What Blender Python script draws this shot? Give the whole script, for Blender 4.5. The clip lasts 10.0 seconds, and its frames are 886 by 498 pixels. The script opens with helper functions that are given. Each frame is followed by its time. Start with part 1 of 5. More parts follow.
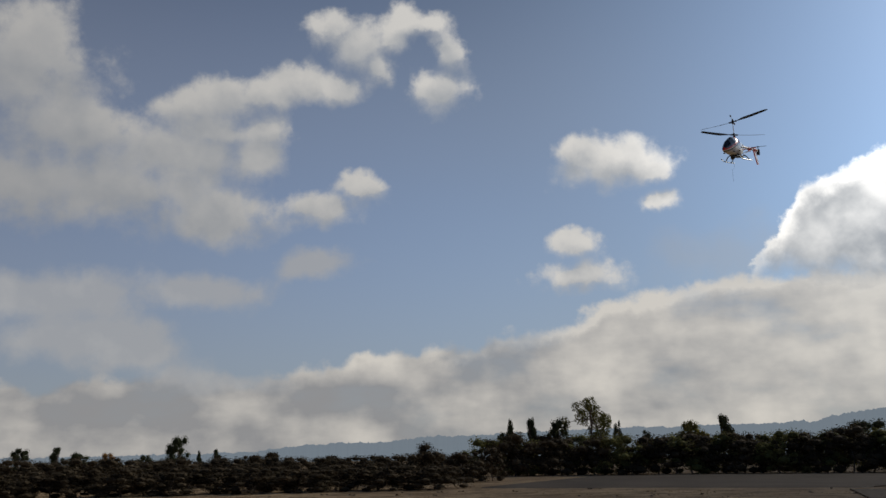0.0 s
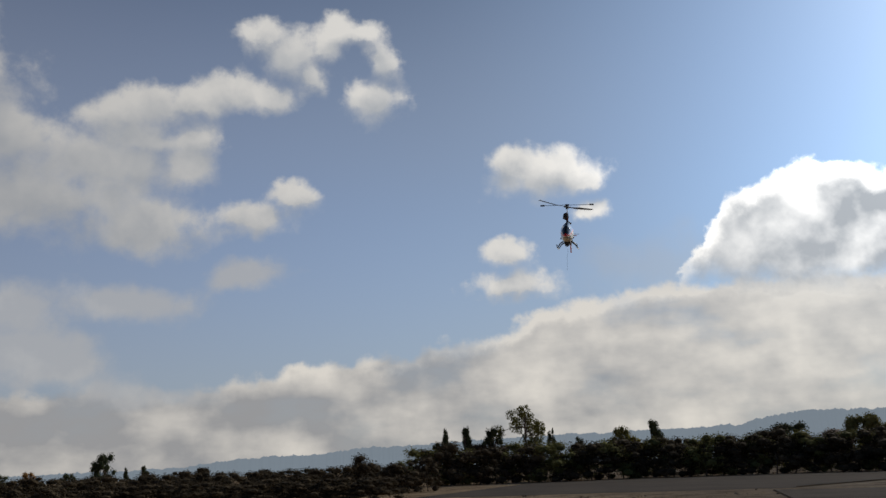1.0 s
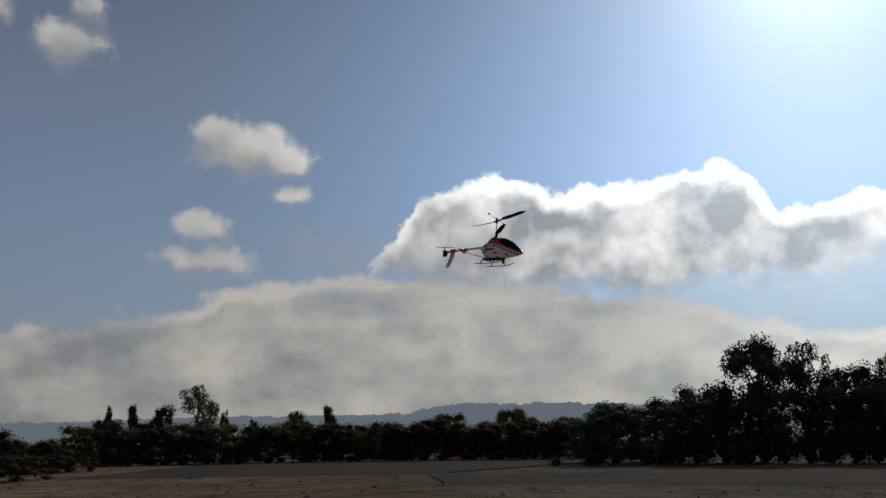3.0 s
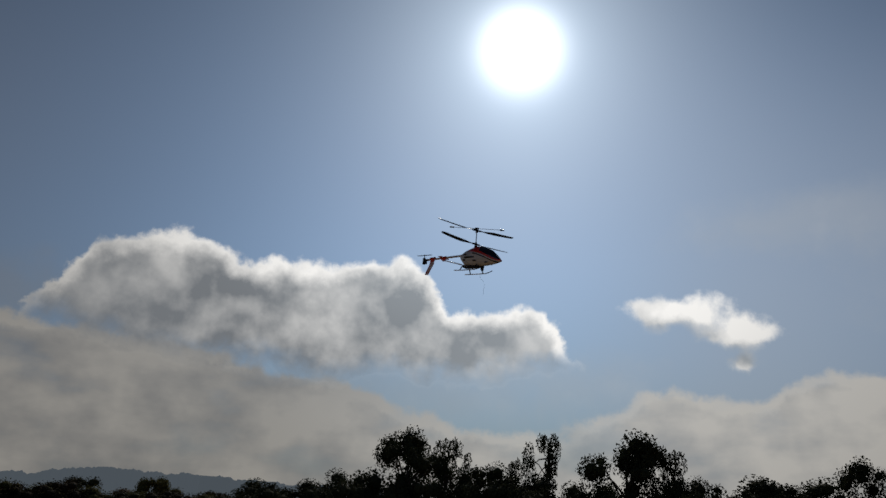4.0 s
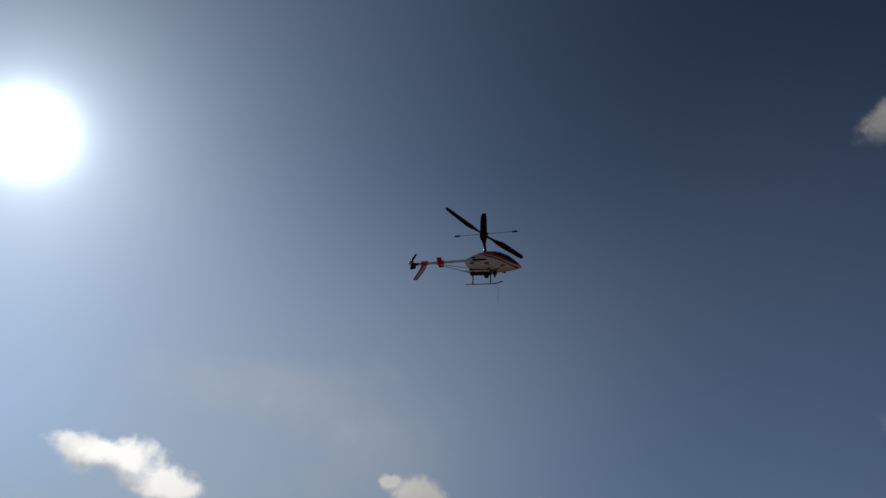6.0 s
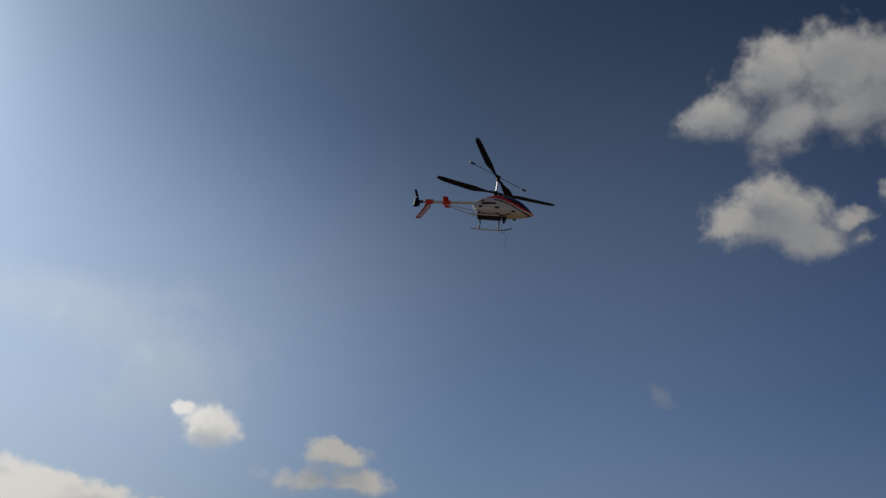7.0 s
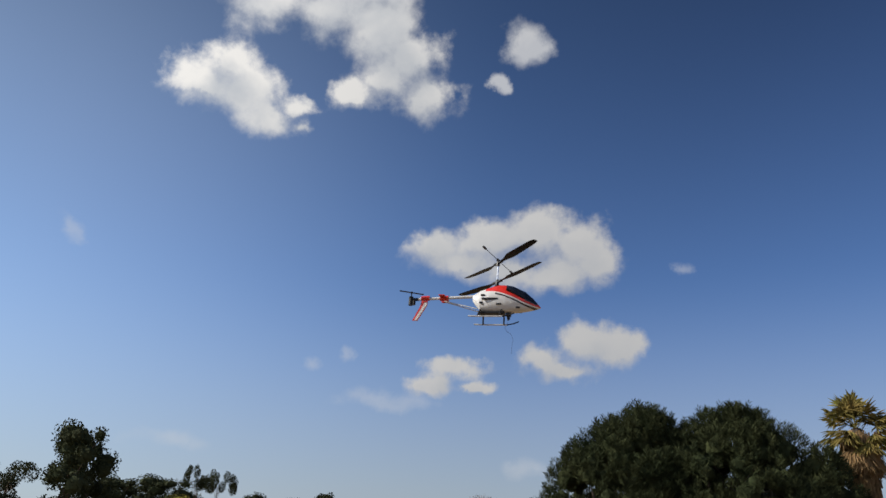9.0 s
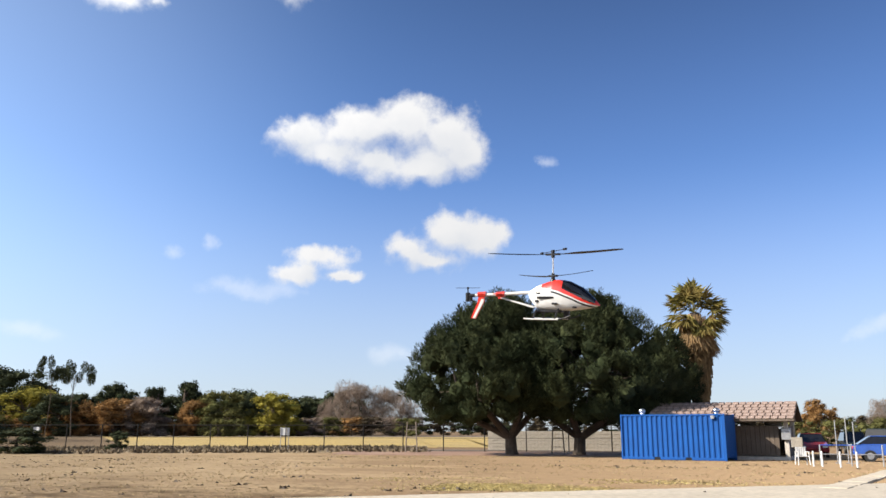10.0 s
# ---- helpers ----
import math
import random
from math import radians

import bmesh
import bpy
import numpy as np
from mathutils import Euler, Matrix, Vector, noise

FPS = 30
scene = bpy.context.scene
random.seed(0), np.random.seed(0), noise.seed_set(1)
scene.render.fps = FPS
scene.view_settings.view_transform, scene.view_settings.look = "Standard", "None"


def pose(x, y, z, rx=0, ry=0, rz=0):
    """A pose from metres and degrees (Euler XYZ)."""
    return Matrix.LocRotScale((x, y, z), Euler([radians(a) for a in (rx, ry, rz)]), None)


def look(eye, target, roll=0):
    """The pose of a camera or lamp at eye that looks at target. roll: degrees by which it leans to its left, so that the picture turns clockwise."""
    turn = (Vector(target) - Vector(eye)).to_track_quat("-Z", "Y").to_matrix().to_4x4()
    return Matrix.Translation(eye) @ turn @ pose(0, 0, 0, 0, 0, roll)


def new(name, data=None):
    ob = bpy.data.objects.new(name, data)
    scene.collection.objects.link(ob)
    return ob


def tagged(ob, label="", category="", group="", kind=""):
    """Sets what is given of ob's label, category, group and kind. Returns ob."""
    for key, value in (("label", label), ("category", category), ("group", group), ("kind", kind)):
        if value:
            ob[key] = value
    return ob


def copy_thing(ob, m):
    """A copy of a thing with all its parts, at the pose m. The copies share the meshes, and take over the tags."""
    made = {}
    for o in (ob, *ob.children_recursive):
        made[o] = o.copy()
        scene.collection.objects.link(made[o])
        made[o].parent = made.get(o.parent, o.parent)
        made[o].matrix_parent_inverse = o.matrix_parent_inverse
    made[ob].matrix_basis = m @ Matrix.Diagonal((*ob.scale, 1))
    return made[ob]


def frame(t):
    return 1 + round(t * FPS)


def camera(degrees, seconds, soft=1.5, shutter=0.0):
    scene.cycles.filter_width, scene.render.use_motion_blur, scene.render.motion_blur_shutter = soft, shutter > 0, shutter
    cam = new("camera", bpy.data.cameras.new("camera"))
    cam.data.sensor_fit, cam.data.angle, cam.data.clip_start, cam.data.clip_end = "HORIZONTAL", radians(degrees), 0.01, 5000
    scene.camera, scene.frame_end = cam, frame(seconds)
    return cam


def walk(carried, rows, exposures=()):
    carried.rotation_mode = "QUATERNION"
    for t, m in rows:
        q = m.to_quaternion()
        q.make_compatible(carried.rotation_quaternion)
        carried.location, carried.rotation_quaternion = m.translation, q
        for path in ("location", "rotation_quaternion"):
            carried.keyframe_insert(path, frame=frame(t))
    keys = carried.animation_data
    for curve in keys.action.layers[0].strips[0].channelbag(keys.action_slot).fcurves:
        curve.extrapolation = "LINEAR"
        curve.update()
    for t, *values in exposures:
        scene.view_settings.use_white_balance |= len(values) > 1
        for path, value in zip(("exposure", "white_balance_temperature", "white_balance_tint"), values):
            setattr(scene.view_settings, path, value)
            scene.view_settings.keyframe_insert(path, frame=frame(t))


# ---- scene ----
# exposure of the phone as it turns past the sun: seconds, stops
EXPO = [(0, -0.1), (1, 0.08), (2.2, -0.1), (3.3, -0.75), (4, -1.35), (4.5, -1.68), (5, -1.65), (5.5, -1.5), (6, -1.2), (7.3, -0.5), (8, -0.1), (8.5, 0.12), (9.0, 0.7), (9.5, 1.2), (10, 1.5)]
cam = camera(56.85, 10.0)
EYE = (0.0, 0.0, 1.6)
walk(cam, [(t, pose(*EYE, rx, ry, rz)) for t, rx, ry, rz in (
    (0, 104.36, 0.90, 0.23), (0.5, 107.41, 1.30, -5.52), (1, 104.92, 2.23, -4.15), (1.5, 104.13, 0.88, -7.64),
    (2, 102.59, 1.30, -10.12), (2.2, 102.23, 1.16, -12.85), (3.3, 104.56, 0.18, -33.15), (3.5, 105.64, -0.54, -38.61),
    (4, 108.97, -3.20, -49.77), (4.5, 115.24, -3.05, -56.58), (5, 118.19, -3.48, -67.34), (5.5, 120.92, -3.49, -77.23),
    (6, 121.56, -3.57, -89.04), (6.2, 120.75, -3.99, -94.46), (7.3, 117.77, -3.53, -104.35), (7.5, 117.08, -3.11, -105.36),
    (8, 115.75, -2.80, -117.17), (8.5, 114.18, 0.03, -128.32), (9, 110.11, -1.89, -144.15), (9.5, 104.77, -1.47, -151.78),
    (10, 102.55, -0.11, -153.22))],
     exposures=EXPO)

# ---- sky, clouds and sun ----
SUN_AZ, SUN_EL = 54.0, 32.8          # degrees clockwise from +y, degrees up
sun_way = Vector((math.sin(radians(SUN_AZ)) * math.cos(radians(SUN_EL)), math.cos(radians(SUN_AZ)) * math.cos(radians(SUN_EL)), math.sin(radians(SUN_EL))))
lamp = new("sun", bpy.data.lights.new("sun", "SUN"))
lamp.data.energy, lamp.data.angle, lamp.data.color = 3.5, radians(0.5), (1.0, 0.91, 0.78)
lamp.matrix_world = look((0, 0, 80), Vector((0, 0, 80)) - sun_way)

world = bpy.data.worlds.new("sky")
scene.world = world
world.use_nodes = True
wt = world.node_tree
wt.nodes.clear()


def wn(kind, **values):
    node = wt.nodes.new(kind)
    for key, value in values.items():
        if key == "op":
            node.operation = value
        elif key == "clamp":
            node.use_clamp = value
    return node


def m(op, a, b=0.0, c=0.0, clamp=False):
    node = wn("ShaderNodeMath", op=op, clamp=clamp)
    for i, v in enumerate((a, b, c)):
        if isinstance(v, (int, float)):
            node.inputs[i].default_value = v
        else:
            wt.links.new(v, node.inputs[i])
    return node.outputs[0]


def vm(op, a, b=(0, 0, 0), c=(0, 0, 0)):
    node = wn("ShaderNodeVectorMath", op=op)
    for i, v in enumerate((a, b, c)):
        if isinstance(v, (tuple, Vector)):
            node.inputs[i].default_value = v
        else:
            wt.links.new(v, node.inputs[i])
    return node.outputs["Value"] if op in ("LENGTH", "DOT_PRODUCT") else node.outputs[0]


def ramp(value, lo, hi, a=0.0, b=1.0):
    node = wt.nodes.new("ShaderNodeMapRange")
    node.interpolation_type = "SMOOTHSTEP"
    wt.links.new(value, node.inputs[0])
    for i, v in zip((1, 2, 3, 4), (lo, hi, a, b)):
        node.inputs[i].default_value = v
    return node.outputs[0]


def wmix(fac, a, b, blend="MIX"):
    node = wt.nodes.new("ShaderNodeMix")
    node.data_type, node.blend_type = "RGBA", blend
    for sock, v in ((node.inputs[0], fac), (node.inputs[6], a), (node.inputs[7], b)):
        if isinstance(v, (int, float)):
            sock.default_value = v
        elif isinstance(v, tuple):
            sock.default_value = (*v, 1)
        else:
            wt.links.new(v, sock)
    return node.outputs[2]


def wnoise(vec, scale, detail, rough=0.55, colour=False):
    node = wt.nodes.new("ShaderNodeTexNoise")
    wt.links.new(vec, node.inputs["Vector"])
    node.inputs["Scale"].default_value, node.inputs["Detail"].default_value, node.inputs["Roughness"].default_value = scale, detail, rough
    return node.outputs["Color" if colour else "Fac"]


way = wt.nodes.new("ShaderNodeTexCoord").outputs["Generated"]
way = vm("NORMALIZE", way)
split = wt.nodes.new("ShaderNodeSeparateXYZ")
wt.links.new(way, split.inputs[0])
elev = m("MULTIPLY", m("ARCSINE", split.outputs[2]), 57.2958)
azim = m("MULTIPLY", m("ARCTAN2", split.outputs[0], split.outputs[1]), 57.2958)
azim = m("ADD", azim, m("MULTIPLY", m("LESS_THAN", azim, -100.0), 360.0))
grid_pos = wt.nodes.new("ShaderNodeCombineXYZ")
wt.links.new(azim, grid_pos.inputs[0])
wt.links.new(elev, grid_pos.inputs[1])
# billows push the outlines about
swirl = vm("SUBTRACT", wnoise(way, 9.0, 2.0, 0.5, True), (0.5, 0.5, 0.5))
curl = vm("SUBTRACT", wnoise(way, 26.0, 7.0, 0.6, True), (0.5, 0.5, 0.5))
place = vm("MULTIPLY_ADD", swirl, (2.2, 1.6, 0), grid_pos.outputs[0])
place = vm("MULTIPLY_ADD", curl, (2.4, 1.7, 0), place)
soft_place = vm("MULTIPLY_ADD", swirl, (7.0, 3.0, 0), grid_pos.outputs[0])
soft_place = vm("MULTIPLY_ADD", curl, (3.4, 1.4, 0), soft_place)
HEAPED, VEILED, MIST = [place, None, None, 1.3], [soft_place, None, None, 0], [soft_place, None, None, 0]


def puff(layer, az, el, wide, high):
    """One billow of a cloud, by its bearing, height and half sizes in degrees."""
    if az < -100:
        az += 360
    for k, rise in ((1, 0.0), (2, layer[3])):
        if k == 1 or rise:
            near = vm("LENGTH", vm("MULTIPLY_ADD", layer[0], (1 / wide, 0.9 / high, 0), (-az / wide, 0.9 * (rise - el) / high, 0)))
            layer[k] = near if layer[k] is None else m("SMOOTH_MIN", layer[k], near, 0.65)


puff(HEAPED, -28.6, 24.7, 4.8, 3.2)
puff(HEAPED, -25.8, 21.0, 6.6, 2.8)
puff(HEAPED, -23.0, 17.7, 8.7, 2.8)
puff(HEAPED, -16.2, 16.2, 4.8, 1.8)
puff(HEAPED, -18.4, 20.4, 4.5, 1.9)
puff(HEAPED, -16.5, 22.1, 4.2, 1.4)
puff(HEAPED, -12.9, 22.1, 2.3, 1.2)
puff(HEAPED, -13.5, 20.4, 2.3, 1.4)
puff(HEAPED, -28.7, 16.7, 3.9, 2.2)
puff(HEAPED, -15.9, 24.3, 2.8, 1.6)
puff(HEAPED, -9.1, 17.1, 3.2, 1.3)
puff(HEAPED, -6.5, 18.7, 2.0, 0.9)
puff(HEAPED, -18.2, 23.6, 2.3, 1.3)
puff(HEAPED, -13.1, 24.8, 2.4, 1.2)
puff(HEAPED, -10.2, 25.9, 2.4, 1.1)
puff(HEAPED, -7.5, 25.6, 2.0, 0.9)
puff(HEAPED, -8.2, 29.5, 1.9, 1.1)
puff(HEAPED, -6.0, 28.1, 2.1, 1.6)
puff(HEAPED, -4.7, 26.5, 1.4, 1.0)
puff(HEAPED, -3.4, 28.7, 1.7, 1.2)
puff(HEAPED, -2.3, 29.8, 1.6, 0.9)
puff(HEAPED, -0.3, 29.7, 1.8, 0.9)
puff(HEAPED, 0.9, 28.0, 1.3, 1.3)
puff(HEAPED, -0.2, 25.1, 2.3, 1.7)
puff(HEAPED, 12.3, 19.7, 3.8, 1.4)
puff(HEAPED, 9.9, 20.7, 2.0, 1.1)
puff(HEAPED, 15.0, 19.1, 2.3, 0.9)
puff(HEAPED, 15.6, 16.9, 1.7, 0.8)
puff(HEAPED, 9.4, 14.5, 1.7, 0.9)
puff(HEAPED, 9.4, 12.3, 3.4, 0.9)
puff(HEAPED, 65.2, 14.8, 3.3, 1.0)
puff(HEAPED, 69.4, 13.5, 2.5, 0.9)
puff(HEAPED, 69.7, 11.7, 1.0, 0.7)
puff(HEAPED, 84.3, 15.1, 0.7, 0.5)
puff(HEAPED, 86.5, 14.3, 1.8, 1.2)
puff(HEAPED, 123.8, 37.2, 2.9, 1.5)
puff(HEAPED, 128.1, 38.9, 3.7, 2.2)
puff(HEAPED, 128.6, 36.3, 3.3, 2.0)
puff(HEAPED, 133.0, 38.5, 3.9, 2.6)
puff(HEAPED, 132.9, 35.8, 2.8, 1.6)
puff(HEAPED, 137.1, 37.7, 3.6, 2.2)
puff(HEAPED, 138.0, 34.8, 2.8, 1.9)
puff(HEAPED, 140.6, 33.0, 2.8, 1.8)
puff(HEAPED, 142.1, 30.7, 2.1, 1.4)
puff(HEAPED, 138.7, 31.5, 2.2, 1.3)
puff(HEAPED, 135.9, 30.5, 1.8, 1.0)
puff(HEAPED, 126.3, 31.5, 2.5, 1.3)
puff(HEAPED, 124.1, 29.7, 3.2, 1.3)
puff(HEAPED, 127.9, 29.7, 2.9, 1.8)
puff(HEAPED, 129.5, 28.2, 2.6, 1.1)
puff(HEAPED, 131.8, 29.3, 1.5, 0.9)
puff(HEAPED, 132.2, 27.9, 0.8, 0.6)
puff(VEILED, 149.7, 34.4, 1.7, 1.1)
puff(VEILED, 147.5, 31.6, 0.7, 0.6)
puff(HEAPED, 143.1, 20.5, 2.1, 1.5)
puff(HEAPED, 146.8, 20.9, 3.4, 1.7)
puff(HEAPED, 150.2, 21.5, 3.1, 1.7)
puff(HEAPED, 153.6, 20.6, 2.5, 1.6)
puff(HEAPED, 154.9, 19.2, 1.8, 1.3)
puff(HEAPED, 152.0, 18.6, 3.0, 1.3)
puff(HEAPED, 145.3, 19.3, 3.2, 1.1)
puff(HEAPED, 147.8, 18.8, 2.8, 1.3)
puff(HEAPED, 144.5, 11.7, 2.0, 0.8)
puff(HEAPED, 143.4, 10.7, 1.5, 0.7)
puff(HEAPED, 145.9, 10.7, 1.4, 0.4)
puff(HEAPED, 153.8, 13.8, 2.1, 1.2)
puff(HEAPED, 151.2, 12.6, 1.9, 1.2)
puff(HEAPED, 155.9, 13.2, 2.0, 1.0)
puff(HEAPED, 152.6, 11.8, 2.1, 0.8)
puff(HEAPED, 95.5, 13.6, 2.8, 0.9)
puff(HEAPED, 94.1, 12.0, 3.2, 0.9)
puff(HEAPED, 96.7, 12.1, 2.6, 0.7)
puff(VEILED, -9.0, 13.0, 3.6, 0.9)
puff(VEILED, -25.1, 10.6, 8.7, 1.4)
puff(VEILED, -17.0, 11.0, 4.1, 1.3)
puff(VEILED, -23.9, 8.1, 5.9, 1.6)
puff(VEILED, -21.0, 6.4, 3.5, 1.1)
puff(VEILED, -14.9, 5.1, 5.2, 0.8)
puff(MIST, 47.0, 9.6, 13.0, 2.6)
puff(MIST, 57.0, 10.0, 8.0, 2.4)
puff(MIST, 20.0, 13.0, 5.0, 2.0)
puff(MIST, 82.8, 17.6, 6.7, 4.1)
puff(MIST, 75.5, 20.5, 9.3, 2.3)
puff(MIST, 117.7, 18.5, 0.9, 0.8)
puff(MIST, 134.1, 11.8, 1.1, 0.5)
puff(MIST, 137.0, 12.3, 0.8, 0.5)
puff(MIST, 140.1, 9.4, 3.1, 0.5)
puff(MIST, 149.5, 5.2, 1.6, 0.6)
puff(MIST, -179.2, 6.3, 1.3, 0.5)
puff(MIST, 160.6, 17.8, 0.7, 0.5)
puff(MIST, 126.6, 5.9, 3.0, 0.7)


def outline(points, az0=-30.0, az1=115.0, top=20.0):
    """Height in degrees of a cloud's edge by bearing."""
    node = wt.nodes.new("ShaderNodeFloatCurve")
    c = node.mapping.curves[0]
    pts = [((a - az0) / (az1 - az0), e / top) for a, e in points]
    c.points[0].location, c.points[1].location = pts[0], pts[-1]
    for p in pts[1:-1]:
        c.points.new(*p)
    node.mapping.update()
    sep = wt.nodes.new("ShaderNodeSeparateXYZ")
    wt.links.new(place, sep.inputs[0])
    wt.links.new(m("DIVIDE", m("SUBTRACT", sep.outputs[0], az0), az1 - az0), node.inputs["Value"])
    return m("MULTIPLY", node.outputs[0], top), sep.outputs[1]


fine = wnoise(way, 20.0, 10.0, 0.6)
lumps = wnoise(way, 11.0, 3.0, 0.55)
lumps_sun = wnoise(vm("ADD", way, tuple(0.04 * (sun_way + Vector((0, 0, 0.4))))), 11.0, 3.0, 0.55)
billow = wnoise(way, 17.0, 5.0, 0.5)
billow_sun = wnoise(vm("ADD", way, tuple(0.018 * (sun_way + Vector((0, 0, 0.5))))), 17.0, 5.0, 0.5)
broad = m("SUBTRACT", lumps, lumps_sun)
relief = m("SUBTRACT", billow, billow_sun)
rough_edge = m("ADD", m("MULTIPLY", m("SUBTRACT", fine, 0.5), 1.9), m("MULTIPLY", m("SUBTRACT", lumps, 0.5), 1.2))
body = m("ADD", m("SUBTRACT", 1.03, HEAPED[1]), rough_edge)
above = m("ADD", m("SUBTRACT", 1.0, HEAPED[2]), m("MULTIPLY", rough_edge, 0.22))
core = ramp(above, -0.35, 0.75)
# crisp towards the top, frayed below
topside = ramp(m("SUBTRACT", HEAPED[2], HEAPED[1]), -0.1, 0.3)
heap = m("ADD", m("MULTIPLY", topside, ramp(body, -0.18, 0.52)), m("MULTIPLY", m("SUBTRACT", 1.0, topside), ramp(body, -0.25, 0.85)))
# the long cloud below the sun: heaped tops over a flat grey base
crest, long_el = outline(((-30, 4.0), (15, 6.0), (18, 8.0), (21, 11.5), (23.5, 15.6), (26, 17.4), (31, 18.1), (36, 17.2), (41, 17.6), (46, 17.8), (48.5, 16.6), (50.6, 14.9), (54, 15.4), (57, 13.8), (59.5, 10.8), (62, 8.0), (66, 5.0), (115, 4.0)))
base_line, _ = outline(((-30, 16.0), (14, 14.0), (20, 12.4), (27, 11.0), (36, 10.3), (46, 10.4), (55, 11.0), (62, 12.5), (115, 16.0)))
under_crest = m("ADD", m("SUBTRACT", crest, long_el), m("MULTIPLY", rough_edge, 1.6))
over_base = m("ADD", m("SUBTRACT", long_el, base_line), m("MULTIPLY", rough_edge, 1.6))
long_cloud = m("MULTIPLY", ramp(under_crest, -0.15, 0.6), ramp(over_base, -1.2, 1.4))
long_core = ramp(under_crest, 0.0, 2.2)
in_long = ramp(long_cloud, 0.0, 0.12)
core = m("ADD", m("MULTIPLY", core, m("SUBTRACT", 1.0, in_long)), m("MULTIPLY", long_core, in_long))
heap = m("MAXIMUM", heap, long_cloud)
veil_body = m("ADD", m("SUBTRACT", 1.0, VEILED[1]), m("MULTIPLY", rough_edge, 0.8))
veil = ramp(veil_body, -0.3, 0.6, 0.0, 0.78)
mist = ramp(m("ADD", m("SUBTRACT", 1.0, MIST[1]), m("MULTIPLY", rough_edge, 0.6)), -0.2, 0.9, 0.0, 0.3)
veil = m("MAXIMUM", veil, mist)
to_sun = vm("DOT_PRODUCT", way, tuple(sun_way))
off_sun = m("MULTIPLY", m("ARCCOSINE", m("MINIMUM", to_sun, 1.0)), 57.2958)
backlit = ramp(off_sun, 95.0, 30.0)

nishita = wt.nodes.new("ShaderNodeTexSky")
nishita.sky_type, nishita.sun_disc = "NISHITA", False
nishita.sun_elevation, nishita.sun_rotation = radians(SUN_EL), radians(SUN_AZ)
nishita.air_density, nishita.dust_density, nishita.ozone_density = 1.0, 0.25, 2.0
STRENGTH = 0.07
blue = nishita.outputs[0]
# thicker, whiter air close to the land
low_air = ramp(elev, 19.0, -1.0, 0.0, 0.66)
tinted = wmix(1.0, blue, wmix(ramp(off_sun, 100.0, 15.0), (0.75, 0.945, 1.33), (0.88, 0.98, 1.05)), "MULTIPLY")
tinted = wmix(1.0, tinted, m("MULTIPLY", ramp(off_sun, 4.0, 46.0, 2.1, 0.88), ramp(off_sun, 48.0, 92.0, 1.0, 0.66)), "MULTIPLY")
tinted = wmix(1.0, tinted, ramp(elev, 8.0, 46.0, 1.2, 0.5), "MULTIPLY")
air = wmix(low_air, tinted, (3.3, 3.5, 3.9))
glare = m("MULTIPLY", m("MULTIPLY", ramp(elev, 38.0, 14.0, 0.0, 0.5), ramp(off_sun, 52.0, 22.0)), ramp(azim, 55.0, 72.0))
air = wmix(glare, air, (11.0, 12.0, 13.5))
haze = m("MULTIPLY", ramp(azim, 50.0, 8.0, 0.0, 0.36), ramp(elev, 46.0, 20.0))
air = wmix(haze, air, (5.2, 5.5, 5.8))
clear_side = m("MULTIPLY", m("MULTIPLY", ramp(azim, 82.0, 118.0, 0.0, 0.2), ramp(azim, 150.0, 110.0)), ramp(elev, 50.0, 24.0))
air = wmix(clear_side, air, (4.4, 5.2, 6.4))
# sunlit rim, shaded heart
by_sun = m("MAXIMUM", ramp(off_sun, 27.0, 15.0), m("MULTIPLY", ramp(off_sun, 50.0, 24.0), ramp(azim, 34.0, 60.0)))
rim = wmix(ramp(off_sun, 42.0, 16.0), wmix(backlit, (4.35, 4.35, 4.4), (10.0, 9.7, 9.2)), (34.0, 33.2, 32.0))
heart = wmix(by_sun, wmix(backlit, (3.85, 3.95, 4.15), (5.4, 5.7, 6.1)), (9.0, 9.7, 10.4))
tone = m("ADD", m("MULTIPLY", core, 0.84), m("ADD", m("MULTIPLY", relief, -1.3), m("MULTIPLY", broad, -0.7)), 0.0, True)
cloud_colour = wmix(tone, rim, heart)
veil_colour = wmix(backlit, (5.2, 5.3, 5.5), (5.6, 5.55, 5.5))
veil_colour = wmix(by_sun, veil_colour, (12.5, 13.0, 13.4))
veil_colour = wmix(m("MULTIPLY", relief, 2.5, 0.0, True), veil_colour, wmix(by_sun, (6.8, 6.7, 6.5), (17.0, 17.0, 16.5)))
# a long low bank of layered cloud over the wooded side
flat = vm("MULTIPLY", way, (1.0, 1.0, 2.4))
layers = wnoise(flat, 7.0, 6.0, 0.5)
bank_top, bank_el = outline(((-30, 5.0), (-15, 5.6), (-7, 6.7), (5, 8.4), (12, 10.2), (20, 11.6), (26, 11.4), (36, 10.6), (43, 9.2), (48, 7.6), (53, 6.8), (61, 8.2), (65, 9.6), (70, 9.2), (74, 10.8), (79, 10.2), (86, 9.4), (92, 9.2), (98, 9.7), (104, 9.0), (109, 6.0), (115, 2.0)))
below_top = m("ADD", m("ADD", m("SUBTRACT", bank_top, bank_el), m("MULTIPLY", rough_edge, 1.2)), m("MULTIPLY", m("SUBTRACT", layers, 0.5), 2.0))
bank = m("MULTIPLY", m("MULTIPLY", ramp(below_top, -0.15, 0.7, 0.0, 0.92), ramp(azim, 112.0, 98.0)), ramp(layers, 0.32, 0.52, 0.68, 1.0))
